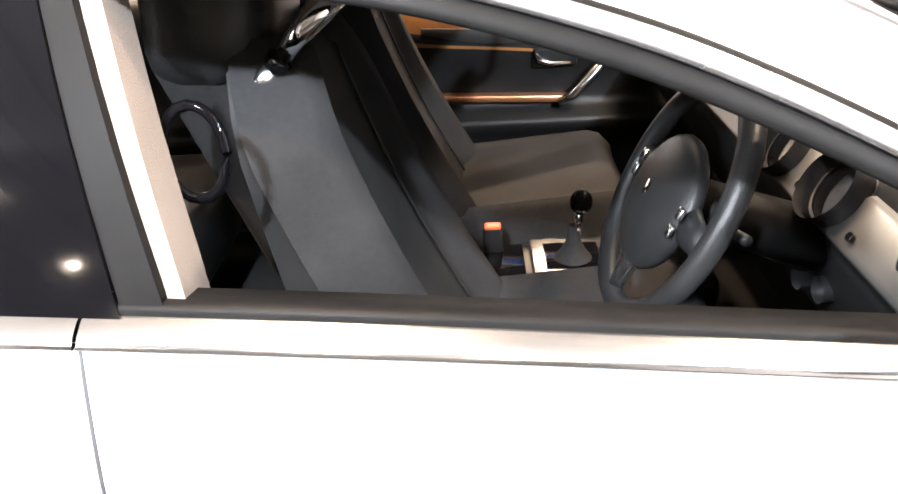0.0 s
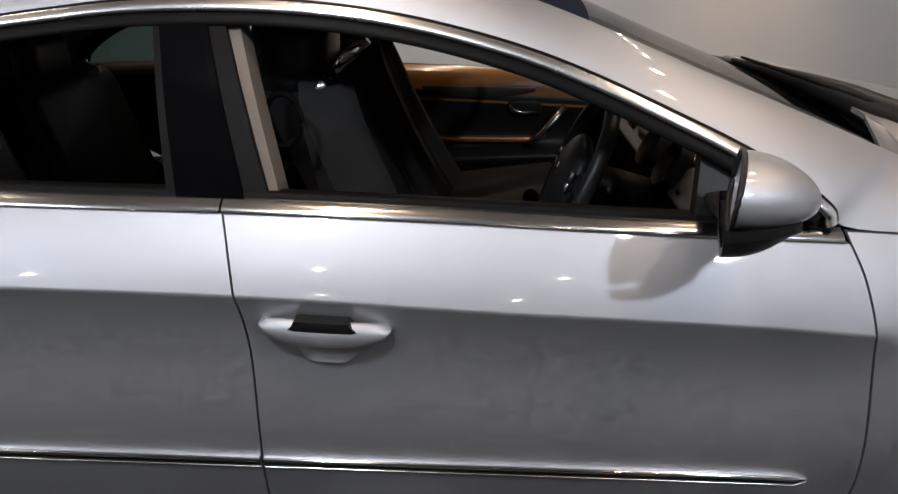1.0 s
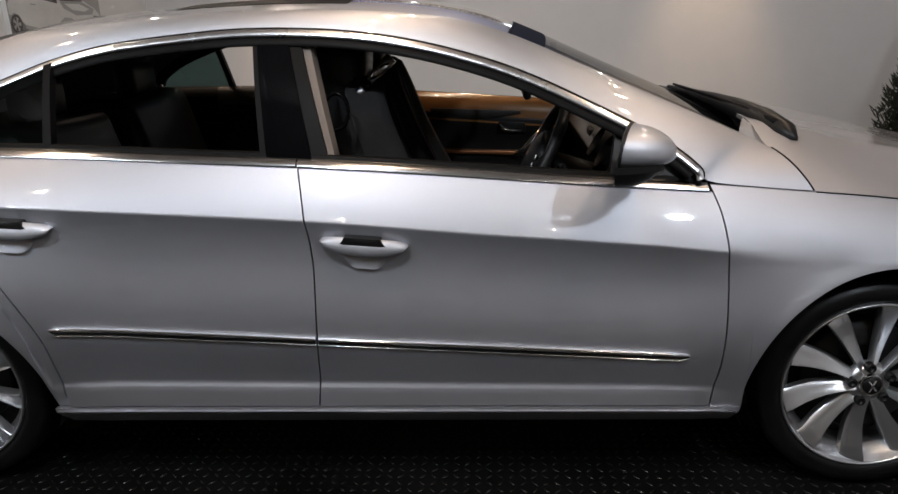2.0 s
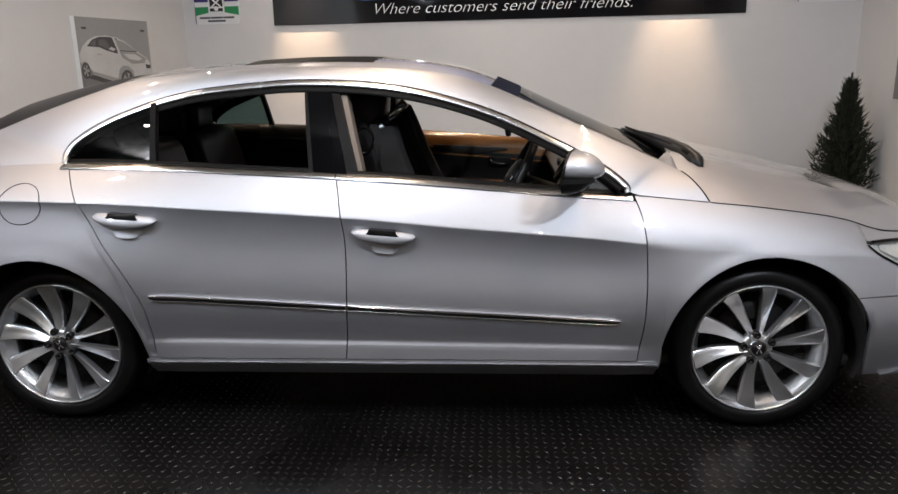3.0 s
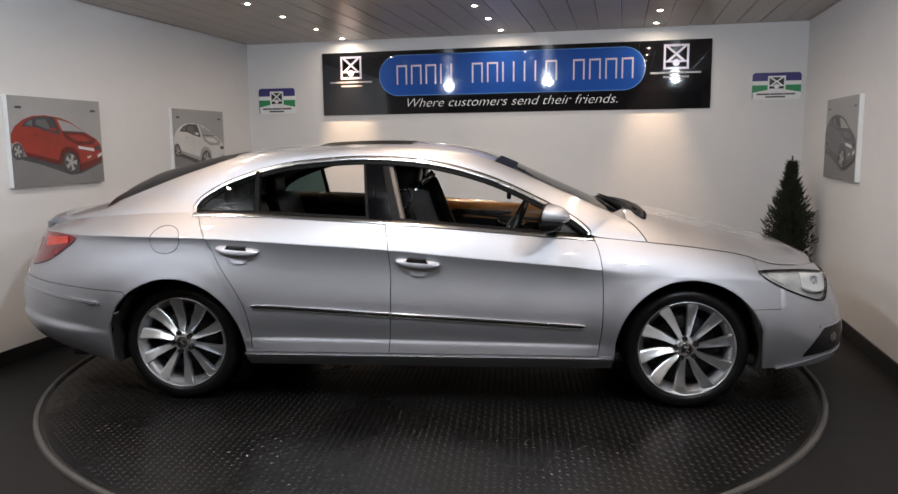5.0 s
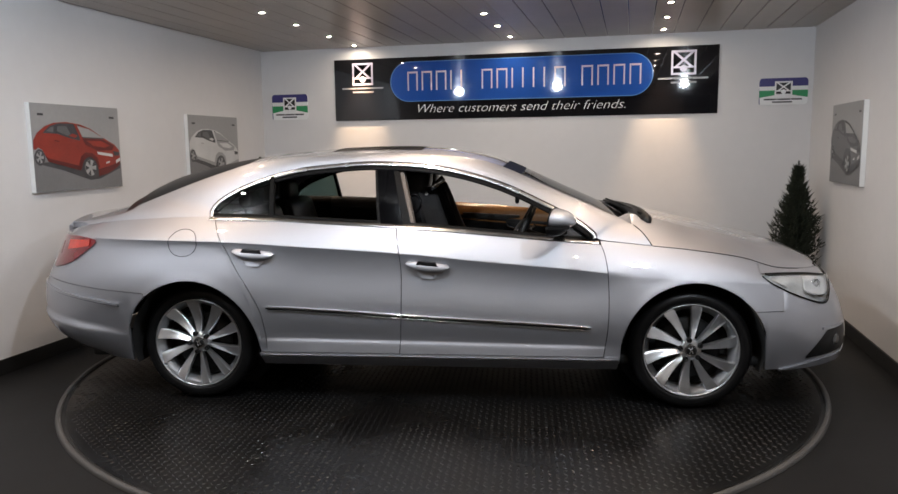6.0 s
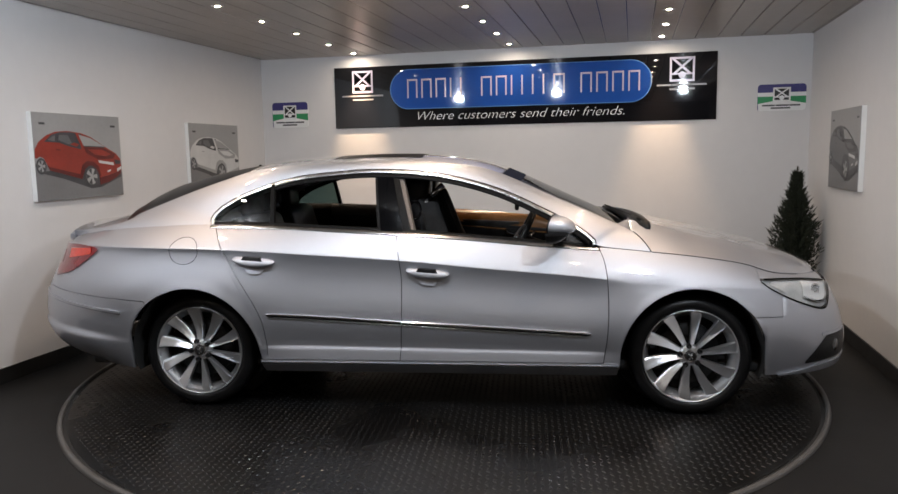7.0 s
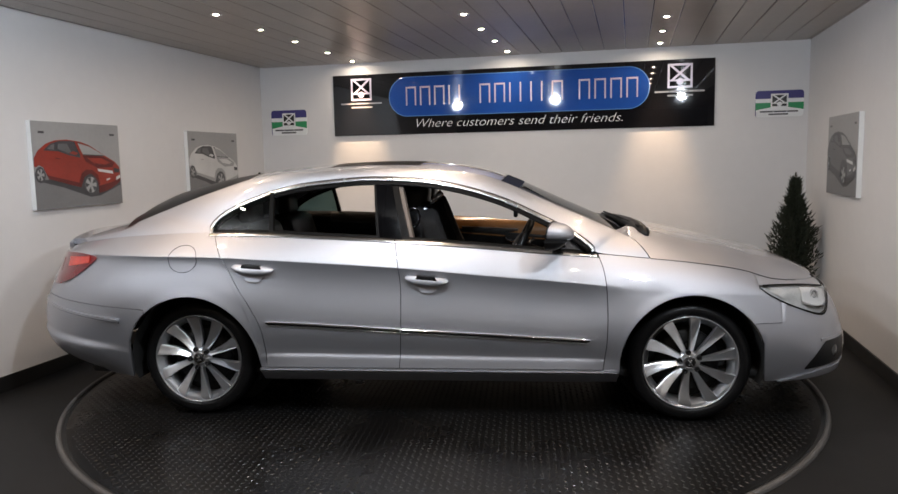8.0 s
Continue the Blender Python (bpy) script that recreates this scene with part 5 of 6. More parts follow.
# door linings with armrest and pull; far front upper one tan for warm reflected light
for side in (-1, 1):
    for nm, x0, x1 in (("front_lining", -0.15, 0.88), ("rear_lining", -0.98, -0.22)):
        rows = []
        for k in range(25):
            x = x0 + (x1 - x0) * k / 24
            zb, wb = ZB(x), WBELT(x)
            if side < 0:
                zb -= 0.022
            rows.append([(x, side * (wb - 0.052), zb + 0.014), (x, side * (wb - 0.070), zb + 0.008), (x, side * (wb - 0.088), zb - 0.012), (x, side * (wb - 0.098), zb - 0.045), (x, side * (wb - 0.100), zb - 0.11)])
        upper = part(nm, face_out(bm_grid(rows), (0, -side, 0.4)), M_TAN if side > 0 and nm == "front_lining" else M_PLASTIC, car, "upper door lining, tan for the warm light on it" if side > 0 and nm == "front_lining" else "black upper door lining")
        rows = []
        for k in range(25):
            x = x0 + (x1 - x0) * k / 24
            zb, wb = ZB(x), WBELT(x)
            zt = zb - 0.050 - (0.022 * math.sin(math.pi * min(1, max(0, (x - x0) / 0.25)) / 2) if nm == "front_lining" else 0)
            pr = [(0.094, zt + 0.004), (0.105, zt - 0.015), (0.085, zt - 0.07), (0.082, 0.70), (0.090, 0.665), (0.145, 0.655), (0.150, 0.625), (0.105, 0.60), (0.090, 0.52), (0.130, 0.47), (0.13, 0.34)]
            rows.append([(x, side * (wb - o), z) for o, z in pr])
        part("lower_lining", face_out(bm_grid(rows), (0, -side, 0)), M_PLASTIC, upper, "black moulded door lining")
    rows = [[(x, side * (WBELT(x) - 0.118), 0.728 - 0.045 * x), (x, side * (WBELT(x) - 0.122), 0.719 - 0.045 * x), (x, side * (WBELT(x) - 0.118), 0.710 - 0.045 * x)] for x in steps(0.04, 0.45, 12)]
    part("copper_strip", flange(face_out(bm_grid(rows), (0, -side, 0)), (0, side * 0.04, 0)), M_COPPER, car, "copper-toned trim strip")
    rows = [[(x, side * (WBELT(x) - 0.110), 0.921 - 0.055 * x), (x, side * (WBELT(x) - 0.113), 0.910 - 0.055 * x - 0.022 * math.sin(math.pi * (x - 0.02) / 0.42)), (x, side * (WBELT(x) - 0.108), 0.906 - 0.055 * x - 0.026 * math.sin(math.pi * (x - 0.02) / 0.42))] for x in steps(0.02, 0.44, 14)]
    part("silver_inlay", flange(face_out(bm_grid(rows), (0, -side, 0)), (0, side * 0.03, 0)), M_DASH, car, "brushed silver inlay in the door lining")
    bezel = part("door_release", soft_box(0.335, 0.465, side * 0.735, side * 0.755, 0.790, 0.850, 0.009, 3), M_PLASTIC, car, "inside door release")
    part("release_lever", tube([(0.345, side * 0.732, 0.838), (0.356, side * 0.722, 0.815), (0.39, side * 0.720, 0.806), (0.445, side * 0.722, 0.806)], [0.006, 0.009, 0.008, 0.005], 8), M_CHROME, bezel, "chrome release lever")
    part("door_pull", tube([(0.415, side * 0.715, 0.690), (0.455, side * 0.695, 0.720), (0.51, side * 0.700, 0.780), (0.555, side * 0.725, 0.825)], [0.013, 0.016, 0.016, 0.012], 10), M_SATIN, car, "grey door pull handle")

# dashboard: one moulding across the car with a bright panel, dials and vents
rows = []
for v in steps(-1, 1, 40):
    y = 0.75 * v
    hump = 0.020 * math.exp(-(((y + 0.34) / 0.20) ** 2))
    rows.append([(1.02, y * 0.94, 0.955), (0.90, y * 0.96, 0.968), (0.79, y * 0.98, 0.962 + hump), (0.745, y, 0.952 + hump), (0.722, y, 0.938 + hump), (0.712, y, 0.930),
                 (0.672, y, 0.862), (0.668, y, 0.850), (0.680, y, 0.80), (0.715, y, 0.70), (0.77, y, 0.60), (0.85, y, 0.58)])
dash = part("dashboard", face_out(bm_grid(rows), (-1, 0, 0.6)), M_PLASTIC, car, "black dashboard with a brushed silver panel")
rows = [[(0.700, 0.74 * v, 0.922), (0.692, 0.74 * v, 0.920), (0.660, 0.74 * v, 0.868), (0.655, 0.74 * v, 0.864), (0.655, 0.74 * v, 0.858), (0.668, 0.74 * v, 0.853)] for v in steps(-1, 1, 30)]
part("dash_panel", flange(face_out(bm_grid(rows), (-1, 0, 0.3)), (0.012, 0, 0)), M_DASH, dash, "brushed silver fascia")
for y in (-0.245, -0.430):
    at = Matrix.Translation((0.683, y, 0.905)) @ pose(0, 0, 0, 0, 0, 90) @ pose(0, 0, 0, 32, 0, 0)
    bm = lathe([(0.056, 0.03), (0.056, -0.014), (0.0535, -0.017), (0.051, -0.014), (0.046, 0.004)], 32)
    bm.transform(at)
    d = part("dial", bm, M_PLASTIC, dash, "round instrument dial in a black tube")
    bm = lathe([(0.0565, -0.006), (0.0580, -0.010), (0.0565, -0.0145)], 32)
    bm.transform(at)
    part("dial_ring", bm, M_CHROME, d, "chrome ring")
    bm = lathe([(0.001, 0.002), (0.047, 0.002)], 28)
    bm.transform(at)
    part("dial_face", bm, M_BLACK, d, "black dial face")
    for k in range(9):
        bm = bm_box(-0.0012, 0.0012, -0.001, 0.001, 0.034, 0.042)
        bm.transform(at @ pose(0, 0, 0, 0, -120 + 30 * k, 0))
        part("dial_tick", bm, M_WHITE, d, "white scale mark")
    bm = bm_box(-0.0015, 0.0015, -0.002, 0.0, -0.004, 0.036)
    bm.transform(at @ pose(0, 0, 0, 0, 140, 0))
    part("needle", bm, M_REDBTN, d, "red needle")
for y in (-0.150, -0.345, -0.520):
    bm = lathe([(0.001, -0.004), (0.006, -0.004), (0.007, 0.004)], 12)
    bm.transform(Matrix.Translation((0.664, y, 0.880)) @ pose(0, 0, 0, 0, 0, 90) @ pose(0, 0, 0, 32, 0, 0))
    part("panel_stud", bm, M_PLASTIC, dash, "small dark stud")
for y in (-0.66, -0.08, 0.08, 0.66):
    part("air_vent", soft_box(0.672, 0.70, y - 0.05, y + 0.05, 0.878, 0.915, 0.008, 2), M_PLASTIC, dash, "black air vent")
for y, z in ((-0.345, 0.715), (-0.42, 0.735), (-0.20, 0.70)):
    bm = lathe([(0.001, -0.016), (0.017, -0.016), (0.020, -0.010), (0.022, 0.014)], 20)
    bm.transform(Matrix.Translation((0.700, y, z)) @ pose(0, 0, 0, 0, 0, 90))
    part("knob", bm, M_PLASTIC, dash, "black rotary knob")

# steering wheel
SW = Matrix.Translation((0.455, -0.395, 0.895)) @ pose(0, 0, 0, 0, -64, 0)
pts = [(0.183 * math.cos(2 * math.pi * k / 48), 0.183 * math.sin(2 * math.pi * k / 48), 0) for k in range(49)]
bm = tube(pts, 0.0175, 12, False)
bm.transform(SW)
wheel_rim = part("steering_wheel", bm, M_LEATHER, car, "black leather steering wheel with three spokes")
bm = bmesh.new()
bmesh.ops.create_uvsphere(bm, u_segments=24, v_segments=12, radius=1.0, matrix=SW @ Matrix.LocRotScale((-0.014, 0, 0.008), None, (0.106, 0.116, 0.034)))
part("airbag_cover", bm, M_LEATHER, wheel_rim, "black airbag cover")
for ang in (90, -90, 180):
    a = radians(ang)
    bm = tube([(0.05 * math.cos(a), 0.05 * math.sin(a), 0.004), (0.12 * math.cos(a), 0.12 * math.sin(a), 0.006), (0.178 * math.cos(a), 0.178 * math.sin(a), 0.0)], [0.040, 0.026, 0.018], 12)
    bm.transform(SW @ Matrix.Diagonal((1, 1, 0.55, 1)))
    part("spoke", bm, M_SATIN if ang == 180 else M_PLASTIC, wheel_rim, "grey spoke" if ang == 180 else "black spoke with keys")
for ang in (90, -90):
    a = radians(ang)
    for q in (-1, 1):
        bm = bm_box(-0.010, 0.010, -0.008, 0.008, 0, 0.008, 0.003)
        bm.transform(SW @ Matrix.Translation((0.014 * q + 0.0, 0.112 * math.sin(a), 0.022)))
        part("key", bm, M_SATIN, wheel_rim, "small silver key")
bm = lathe([(0.001, 0.042), (0.020, 0.041), (0.023, 0.036)], 24, "z")
bm.transform(SW @ Matrix.Translation((-0.01, 0, 0)))
part("badge", bm, M_CHROME, wheel_rim, "round chrome badge")
part("steering_column", tube([SW @ Vector((0, 0, -0.02)), SW @ Vector((0.02, 0, -0.24))], [0.040, 0.05], 14), M_RUBBER, car, "black steering column")
for sgn in (-1, 1):
    part("stalk", tube([SW @ Vector((0, 0.04 * sgn, -0.06)), SW @ Vector((0.03, 0.16 * sgn, -0.05))], 0.008, 8), M_PLASTIC, car, "black column stalk")

# centre console
con = part("console", soft_box(-0.25, 0.66, -0.105, 0.105, 0.30, 0.50, 0.025, 3), M_PLASTIC, car, "black centre console")
bm = bm_box(0.275, 0.445, -0.085, 0.085, 0.495, 0.515, 0.006)
part("shift_plate", bm, M_SATIN, con, "bright shift surround")
part("shift_well", bm_box(0.305, 0.425, -0.058, 0.058, 0.512, 0.5165, 0.002), M_BLACK, con, "dark well round the lever")
part("shift_boot", lathe([(0.042, 0.0), (0.030, 0.016), (0.016, 0.040), (0.011, 0.08)], 20, "z"), M_FABRIC, con, "black leather shift boot").matrix_local = Matrix.Translation((0.365, -0.01, 0.514))
part("gear_lever", tube([(0.37, -0.01, 0.56), (0.376, -0.015, 0.63)], 0.009, 8), M_CHROME, con, "chrome lever")
bm = bmesh.new()
bmesh.ops.create_uvsphere(bm, u_segments=20, v_segments=12, radius=1.0, matrix=Matrix.LocRotScale((0.378, -0.015, 0.648), None, (0.024, 0.020, 0.028)))
part("gear_knob", bm, M_BLACK, con, "gloss black gear knob")
part("cup_tray", bm_box(0.13, 0.262, -0.075, 0.075, 0.496, 0.508, 0.004), M_BLACK, con, "black cup tray")
part("copper_edge", bm_box(0.12, 0.46, -0.097, -0.090, 0.492, 0.512, 0.003), M_COPPER, con, "copper-toned edge strip")
part("armrest", soft_box(-0.24, 0.05, -0.085, 0.085, 0.49, 0.60, 0.03, 3), M_LEATHER, con, "black leather armrest")

con.location.z = 0.062

# rear-view mirror
mir = part("rear_view_mirror", soft_box(0.418, 0.446, -0.11, 0.11, 1.045, 1.105, 0.013, 3), M_PLASTIC, car, "black inside mirror")
part("mirror_stem", tube([(0.44, 0, 1.08), (0.52, 0, 1.14), (0.53, 0, 1.235)], 0.012, 8), M_PLASTIC, mir, "black stem")
car.location.z = 0.008

# ---- things on the walls ----
def on_wall(x, z, v=BACK, depth=0.0):
    return ROOM @ pose(x, v - depth, z)


def words(text, size, shear=0.0):
    """A flat mesh of text from the built-in font, its left baseline at the origin, in the x, z plane."""
    cu = bpy.data.curves.new("words", "FONT")
    cu.body, cu.size, cu.shear = text, size, shear
    cu.extrude = 0.0008
    cu.offset = -0.0022
    ob = bpy.data.objects.new("words", cu)
    scene.collection.objects.link(ob)
    me = bpy.data.meshes.new_from_object(ob.evaluated_get(bpy.context.evaluated_depsgraph_get()))
    bpy.data.objects.remove(ob)
    bm = bmesh.new()
    bm.from_mesh(me)
    bpy.data.meshes.remove(me)
    bm.transform(pose(0, 0, 0, 90))
    return bm


def emblem(x0, z0, w, h, parent, y, pale, dark):
    """A pale square frame with a pale diagonal cross on a dark ground."""
    part("emblem_ground", slab([(x0, z0), (x0 + w, z0), (x0 + w, z0 + h), (x0, z0 + h)], 0.002, Matrix.Translation((0, y, 0))), dark, parent, "dark emblem ground", False)
    t = 0.085 * w
    for a in ((x0, x0 + t, z0, z0 + h), (x0 + w - t, x0 + w, z0, z0 + h), (x0 + t, x0 + w - t, z0 + h - t, z0 + h), (x0 + t, x0 + w - t, z0, z0 + t)):
        part("emblem_bar", bm_box(a[0], a[1], y - 0.004, y, a[2], a[3]), pale, parent, "pale emblem bar", False)
    zm, hh = z0 + h * 0.30, h * 0.70 - t
    for sgn in (1, -1):
        k = 0.13 * w
        o = [(x0 + t, zm), (x0 + t + k, zm), (x0 + w - t, zm + hh), (x0 + w - t - k, zm + hh)]
        if sgn < 0:
            o = [(2 * x0 + w - x, z) for x, z in o]
        part("emblem_bar", slab(o, 0.002, Matrix.Translation((0, y - 0.003 - 0.0015 * (sgn > 0), 0))), pale, parent, "pale diagonal bar", False)
    part("emblem_bar", bm_box(x0 + t, x0 + w - t, y - 0.004, y, zm - 0.02 * w, zm + 0.05 * w), pale, parent, "pale emblem bar", False)
    part("emblem_disc", slab([(x0 + w / 2 + 0.14 * w * math.cos(a), z0 + h * 0.26 + 0.14 * w * math.sin(a)) for a in [2 * math.pi * k / 20 for k in range(20)]], 0.002, Matrix.Translation((0, y - 0.0065, 0))), pale, parent, "pale disc", False)


def bar_text(parent, x, z, w, h, n, mtl, y, lab="plain bars of lettering"):
    """Small unreadable lettering as a row of plain bars."""
    rnd = random.Random(int(1000 * (x + 9) + 77 * n))
    cuts = sorted(rnd.uniform(0, 1) for _ in range(n - 1))
    edges = [0] + [(k + 1 + 0.25 * (c - 0.5)) / n for k, c in enumerate(cuts)] + [1]
    for a, b in zip(edges, edges[1:]):
        part("letter_bar", bm_box(x + w * a, x + w * b - 0.012 * h / 0.03, y - 0.0025, y, z, z + h), mtl, parent, lab, False)


sign = thing("sign_board", "long black gloss sign board with blue lozenge and white slogan", "sign", "", on_wall(0.028, 0.130, BACK, 0.014))
part("board", bm_box(-1.93, 1.87, 0, 0.014, 1.565, 2.190, 0.003), M_SIGN, sign, "black gloss board", False)
part("blue_panel", slab(rounded(-1.315, 1.285, 1.745, 2.145, 0.199, 14), 0.006, Matrix.Translation((0, -0.006, 0))), M_BLUE, sign, "blue lozenge panel", False)
ring = rounded(-1.312, 1.282, 1.748, 2.142, 0.196, 14)
part("blue_border", tube([(x, -0.007, z) for x, z in ring + ring[:1]], 0.004, 6, False), mat("border_blue", (0.12, 0.28, 0.62), 0.2, scale=8, amount=0.05), sign, "pale blue border line")
# the trader's name: plain upright bars, one or two a letter
x = -1.15
for word in ((2, 2, 2, 1, 1), (2, 2, 1, 1, 1, 1, 2), (2, 2, 2, 2)):
    for n in word:
        w = 0.150 if n == 2 else 0.105
        for k in range(n):
            xx = x + 0.018 + k * (w - 0.056)
            part("letter_bar", bm_box(xx, xx + 0.014, -0.0095, -0.006, 1.855, 2.045), M_LILAC, sign, "plain lilac bar of lettering", False)
        if n == 2:
            part("letter_bar", bm_box(x + 0.035, x + w - 0.034, -0.0093, -0.006, 2.028, 2.045), M_LILAC, sign, "plain lilac bar of lettering", False)
        x += w
    x += 0.11
bm = words("Where customers send their friends.", 0.125, 0.35)
bm.transform(Matrix.Translation((-1.06, -0.004, 1.632)))
xs_ = [v.co.x for v in bm.verts]
k = 2.06 / (max(xs_) - min(xs_))
for v in bm.verts:
    v.co.x = -1.06 + (v.co.x + 1.06) * k
# one part for each word: split at the four widest gaps
spans = sorted((min(v.co.x for v in f.verts), max(v.co.x for v in f.verts)) for f in bm.faces)
gaps, reach = [], spans[0][1]
for a, b in spans:
    gaps.append((a - reach, (a + reach) / 2))
    reach = max(reach, b)
cuts = [-9.0] + sorted(g[1] for g in sorted(gaps)[-4:]) + [9.0]
for a, b, text in zip(cuts, cuts[1:], ("Where", "customers", "send", "their", "friends.")):
    piece = bm.copy()
    bmesh.ops.delete(piece, geom=[f for f in piece.faces if not a < f.calc_center_median().x < b], context="FACES")
    part("slogan_word", piece, M_WHITE, sign, "white slanted lettering: " + text, False)
bm.free()
for x0 in (-1.73, 1.445):
    emblem(x0, 1.925, 0.225, 0.225, sign, 0.0, M_LILAC, M_SIGN)
    bar_text(sign, x0 - 0.115, 1.886, 0.455, 0.016, 3, M_SMALLTEXT, 0.0)
    bar_text(sign, x0 + 0.0, 1.848, 0.235, 0.016, 1, M_SMALLTEXT, 0.0)


def plaque(x0, x1, z0, z1):
    p = thing("wall_plaque", "small indigo, white and green trade plaque on the wall", "sign", "trade plaques", on_wall(0, 0, BACK, 0.008))
    w, h = x1 - x0, z1 - z0
    part("board", slab(rounded(x0, x1, z0 + 0.02 * h, z1, 0.03, 6), 0.008), M_WHITE, p, "white board", False)
    part("indigo_band", slab([(x0, z0 + 0.70 * h), (x1, z0 + 0.70 * h)] + rounded(x0, x1, z0, z1, 0.03, 6)[:18], 0.002, Matrix.Translation((0, -0.0025, 0))), M_INDIGO, p, "indigo band", False)
    g0, g1 = z0 + 0.28 * h, z0 + 0.55 * h
    for a, b in ((x0, x0 + 0.40 * w), (x1, x1 - 0.40 * w)):
        part("green_band", slab([(a, g0), (b, g0 + 0.12 * h), (b, g1), (a, g1)], 0.002, Matrix.Translation((0, -0.0025, 0))), M_GREEN, p, "green band", False)
    emblem(x0 + 0.32 * w, z0 + 0.36 * h, 0.36 * w, 0.52 * h, p, -0.003, M_WHITE, M_SIGN)
    bar_text(p, x0 + 0.10 * w, z0 + 0.19 * h, 0.80 * w, 0.055 * h, 3, M_PDARK, 0.0)
    bar_text(p, x0 + 0.28 * w, z0 + 0.09 * h, 0.42 * w, 0.055 * h, 1, M_PDARK, 0.0)


plaque(-2.628, -2.218, 1.715, 1.985)
plaque(2.254, 2.667, 1.755, 1.998)


def canvas(label, m, w, h, body, kind):
    """A canvas print on a deep stretcher with a flat picture of a car."""
    c = thing("canvas_print", label, "picture", "canvas prints", m)
    part("stretcher", bm_box(0, w, 0.002, 0.036, 0, h, 0.003), M_CEDGE, c, "white canvas edge", False)
    part("print_ground", slab([(0.002, 0.002), (w - 0.002, 0.002), (w - 0.002, h - 0.002), (0.002, h - 0.002)], 0.002), M_CANVAS, c, "pale grey printed backdrop", False)

    def shape(nm, pts, mtl, layer, lab):
        part(nm, slab([(x * w, z * h) for x, z in pts], 0.0008, Matrix.Translation((0, -0.001 * layer, 0))), mtl, c, lab, False)

    def disc(nm, x, z, rx, rz, mtl, layer, lab):
        shape(nm, [(x + rx * math.cos(2 * math.pi * k / 22), z + rz * math.sin(2 * math.pi * k / 22)) for k in range(22)], mtl, layer, lab)

    shape("print_floor", [(0.003, 0.004), (0.997, 0.004), (0.997, 0.30), (0.62, 0.38), (0.003, 0.42)], M_CANVAS2, 1, "darker printed floor")
    for x in (0.07, 0.88):
        shape("print_mark", [(x, 0.86), (x + 0.06, 0.86), (x + 0.06, 0.885), (x, 0.885)], M_PDARK, 1, "dark bar")
    flip = (lambda pts: pts) if kind > 0 else (lambda pts: [(1 - x, z) for x, z in pts])
    shape("print_shadow", flip([(0.02, 0.33), (0.30, 0.24), (0.60, 0.11), (0.72, 0.12), (0.98, 0.24), (0.98, 0.34), (0.4, 0.36)]), M_PDARK, 2, "printed shadow")
    shape("print_body", flip([(0.004, 0.49), (0.008, 0.583), (0.051, 0.667), (0.136, 0.743), (0.228, 0.784), (0.362, 0.798), (0.515, 0.776), (0.623, 0.734), (0.795, 0.615), (0.925, 0.534), (0.978, 0.466), (0.988, 0.369),
                              (0.98, 0.285), (0.912, 0.233), (0.818, 0.181), (0.706, 0.151), (0.703, 0.251), (0.667, 0.344), (0.602, 0.392), (0.532, 0.349), (0.49, 0.231), (0.146, 0.346), (0.128, 0.393), (0.095, 0.478), (0.052, 0.504), (0.02, 0.479)]), body, 3, "printed car body")
    shape("print_roof", flip([(0.107, 0.668), (0.18, 0.744), (0.272, 0.779), (0.40, 0.782), (0.515, 0.764), (0.502, 0.585), (0.371, 0.618), (0.262, 0.66)]), M_PDARK, 4, "printed dark glasshouse")
    shape("print_screen", flip([(0.481, 0.758), (0.612, 0.722), (0.785, 0.618), (0.532, 0.628)]), M_CANVAS, 5, "printed pale windscreen")
    shape("print_wiper_line", flip([(0.53, 0.628), (0.79, 0.616), (0.78, 0.604), (0.54, 0.614)]), M_PDARK, 6, "printed dark line under the screen")
    shape("print_window", flip([(0.145, 0.69), (0.195, 0.735), (0.225, 0.742), (0.215, 0.675)]), M_PGREY, 5, "printed side window")
    shape("print_window", flip([(0.255, 0.69), (0.265, 0.748), (0.36, 0.752), (0.40, 0.66), (0.37, 0.64)]), M_PGREY, 5, "printed side window")
    shape("print_mirror", flip([(0.379, 0.64), (0.423, 0.665), (0.479, 0.643), (0.449, 0.616)]), body, 6, "printed mirror")
    shape("print_lamp", flip([(0.696, 0.452), (0.886, 0.42), (0.891, 0.384), (0.706, 0.419)]), M_PWHITE, 5, "printed headlamps")
    shape("print_grille", flip([(0.899, 0.456), (0.977, 0.442), (0.969, 0.399), (0.908, 0.40)]), M_PDARK, 5, "printed grille")
    low = {M_RED: M_DEEPRED, M_PWHITE: M_CANVAS, M_PGREY: M_PDARK}[body]
    shape("print_flank", flip([(0.12, 0.41), (0.146, 0.385), (0.49, 0.285), (0.49, 0.231), (0.146, 0.346)]), low, 4, "printed shade along the sill")
    shape("print_bumper", flip([(0.704, 0.24), (0.706, 0.151), (0.818, 0.181), (0.912, 0.233), (0.98, 0.285), (0.984, 0.326), (0.88, 0.285), (0.80, 0.262)]), low, 4, "printed bumper")
    shape("print_bonnet", flip([(0.531, 0.612), (0.785, 0.600), (0.918, 0.526), (0.89, 0.468), (0.701, 0.461), (0.566, 0.536)]), low, 4, "printed bonnet")
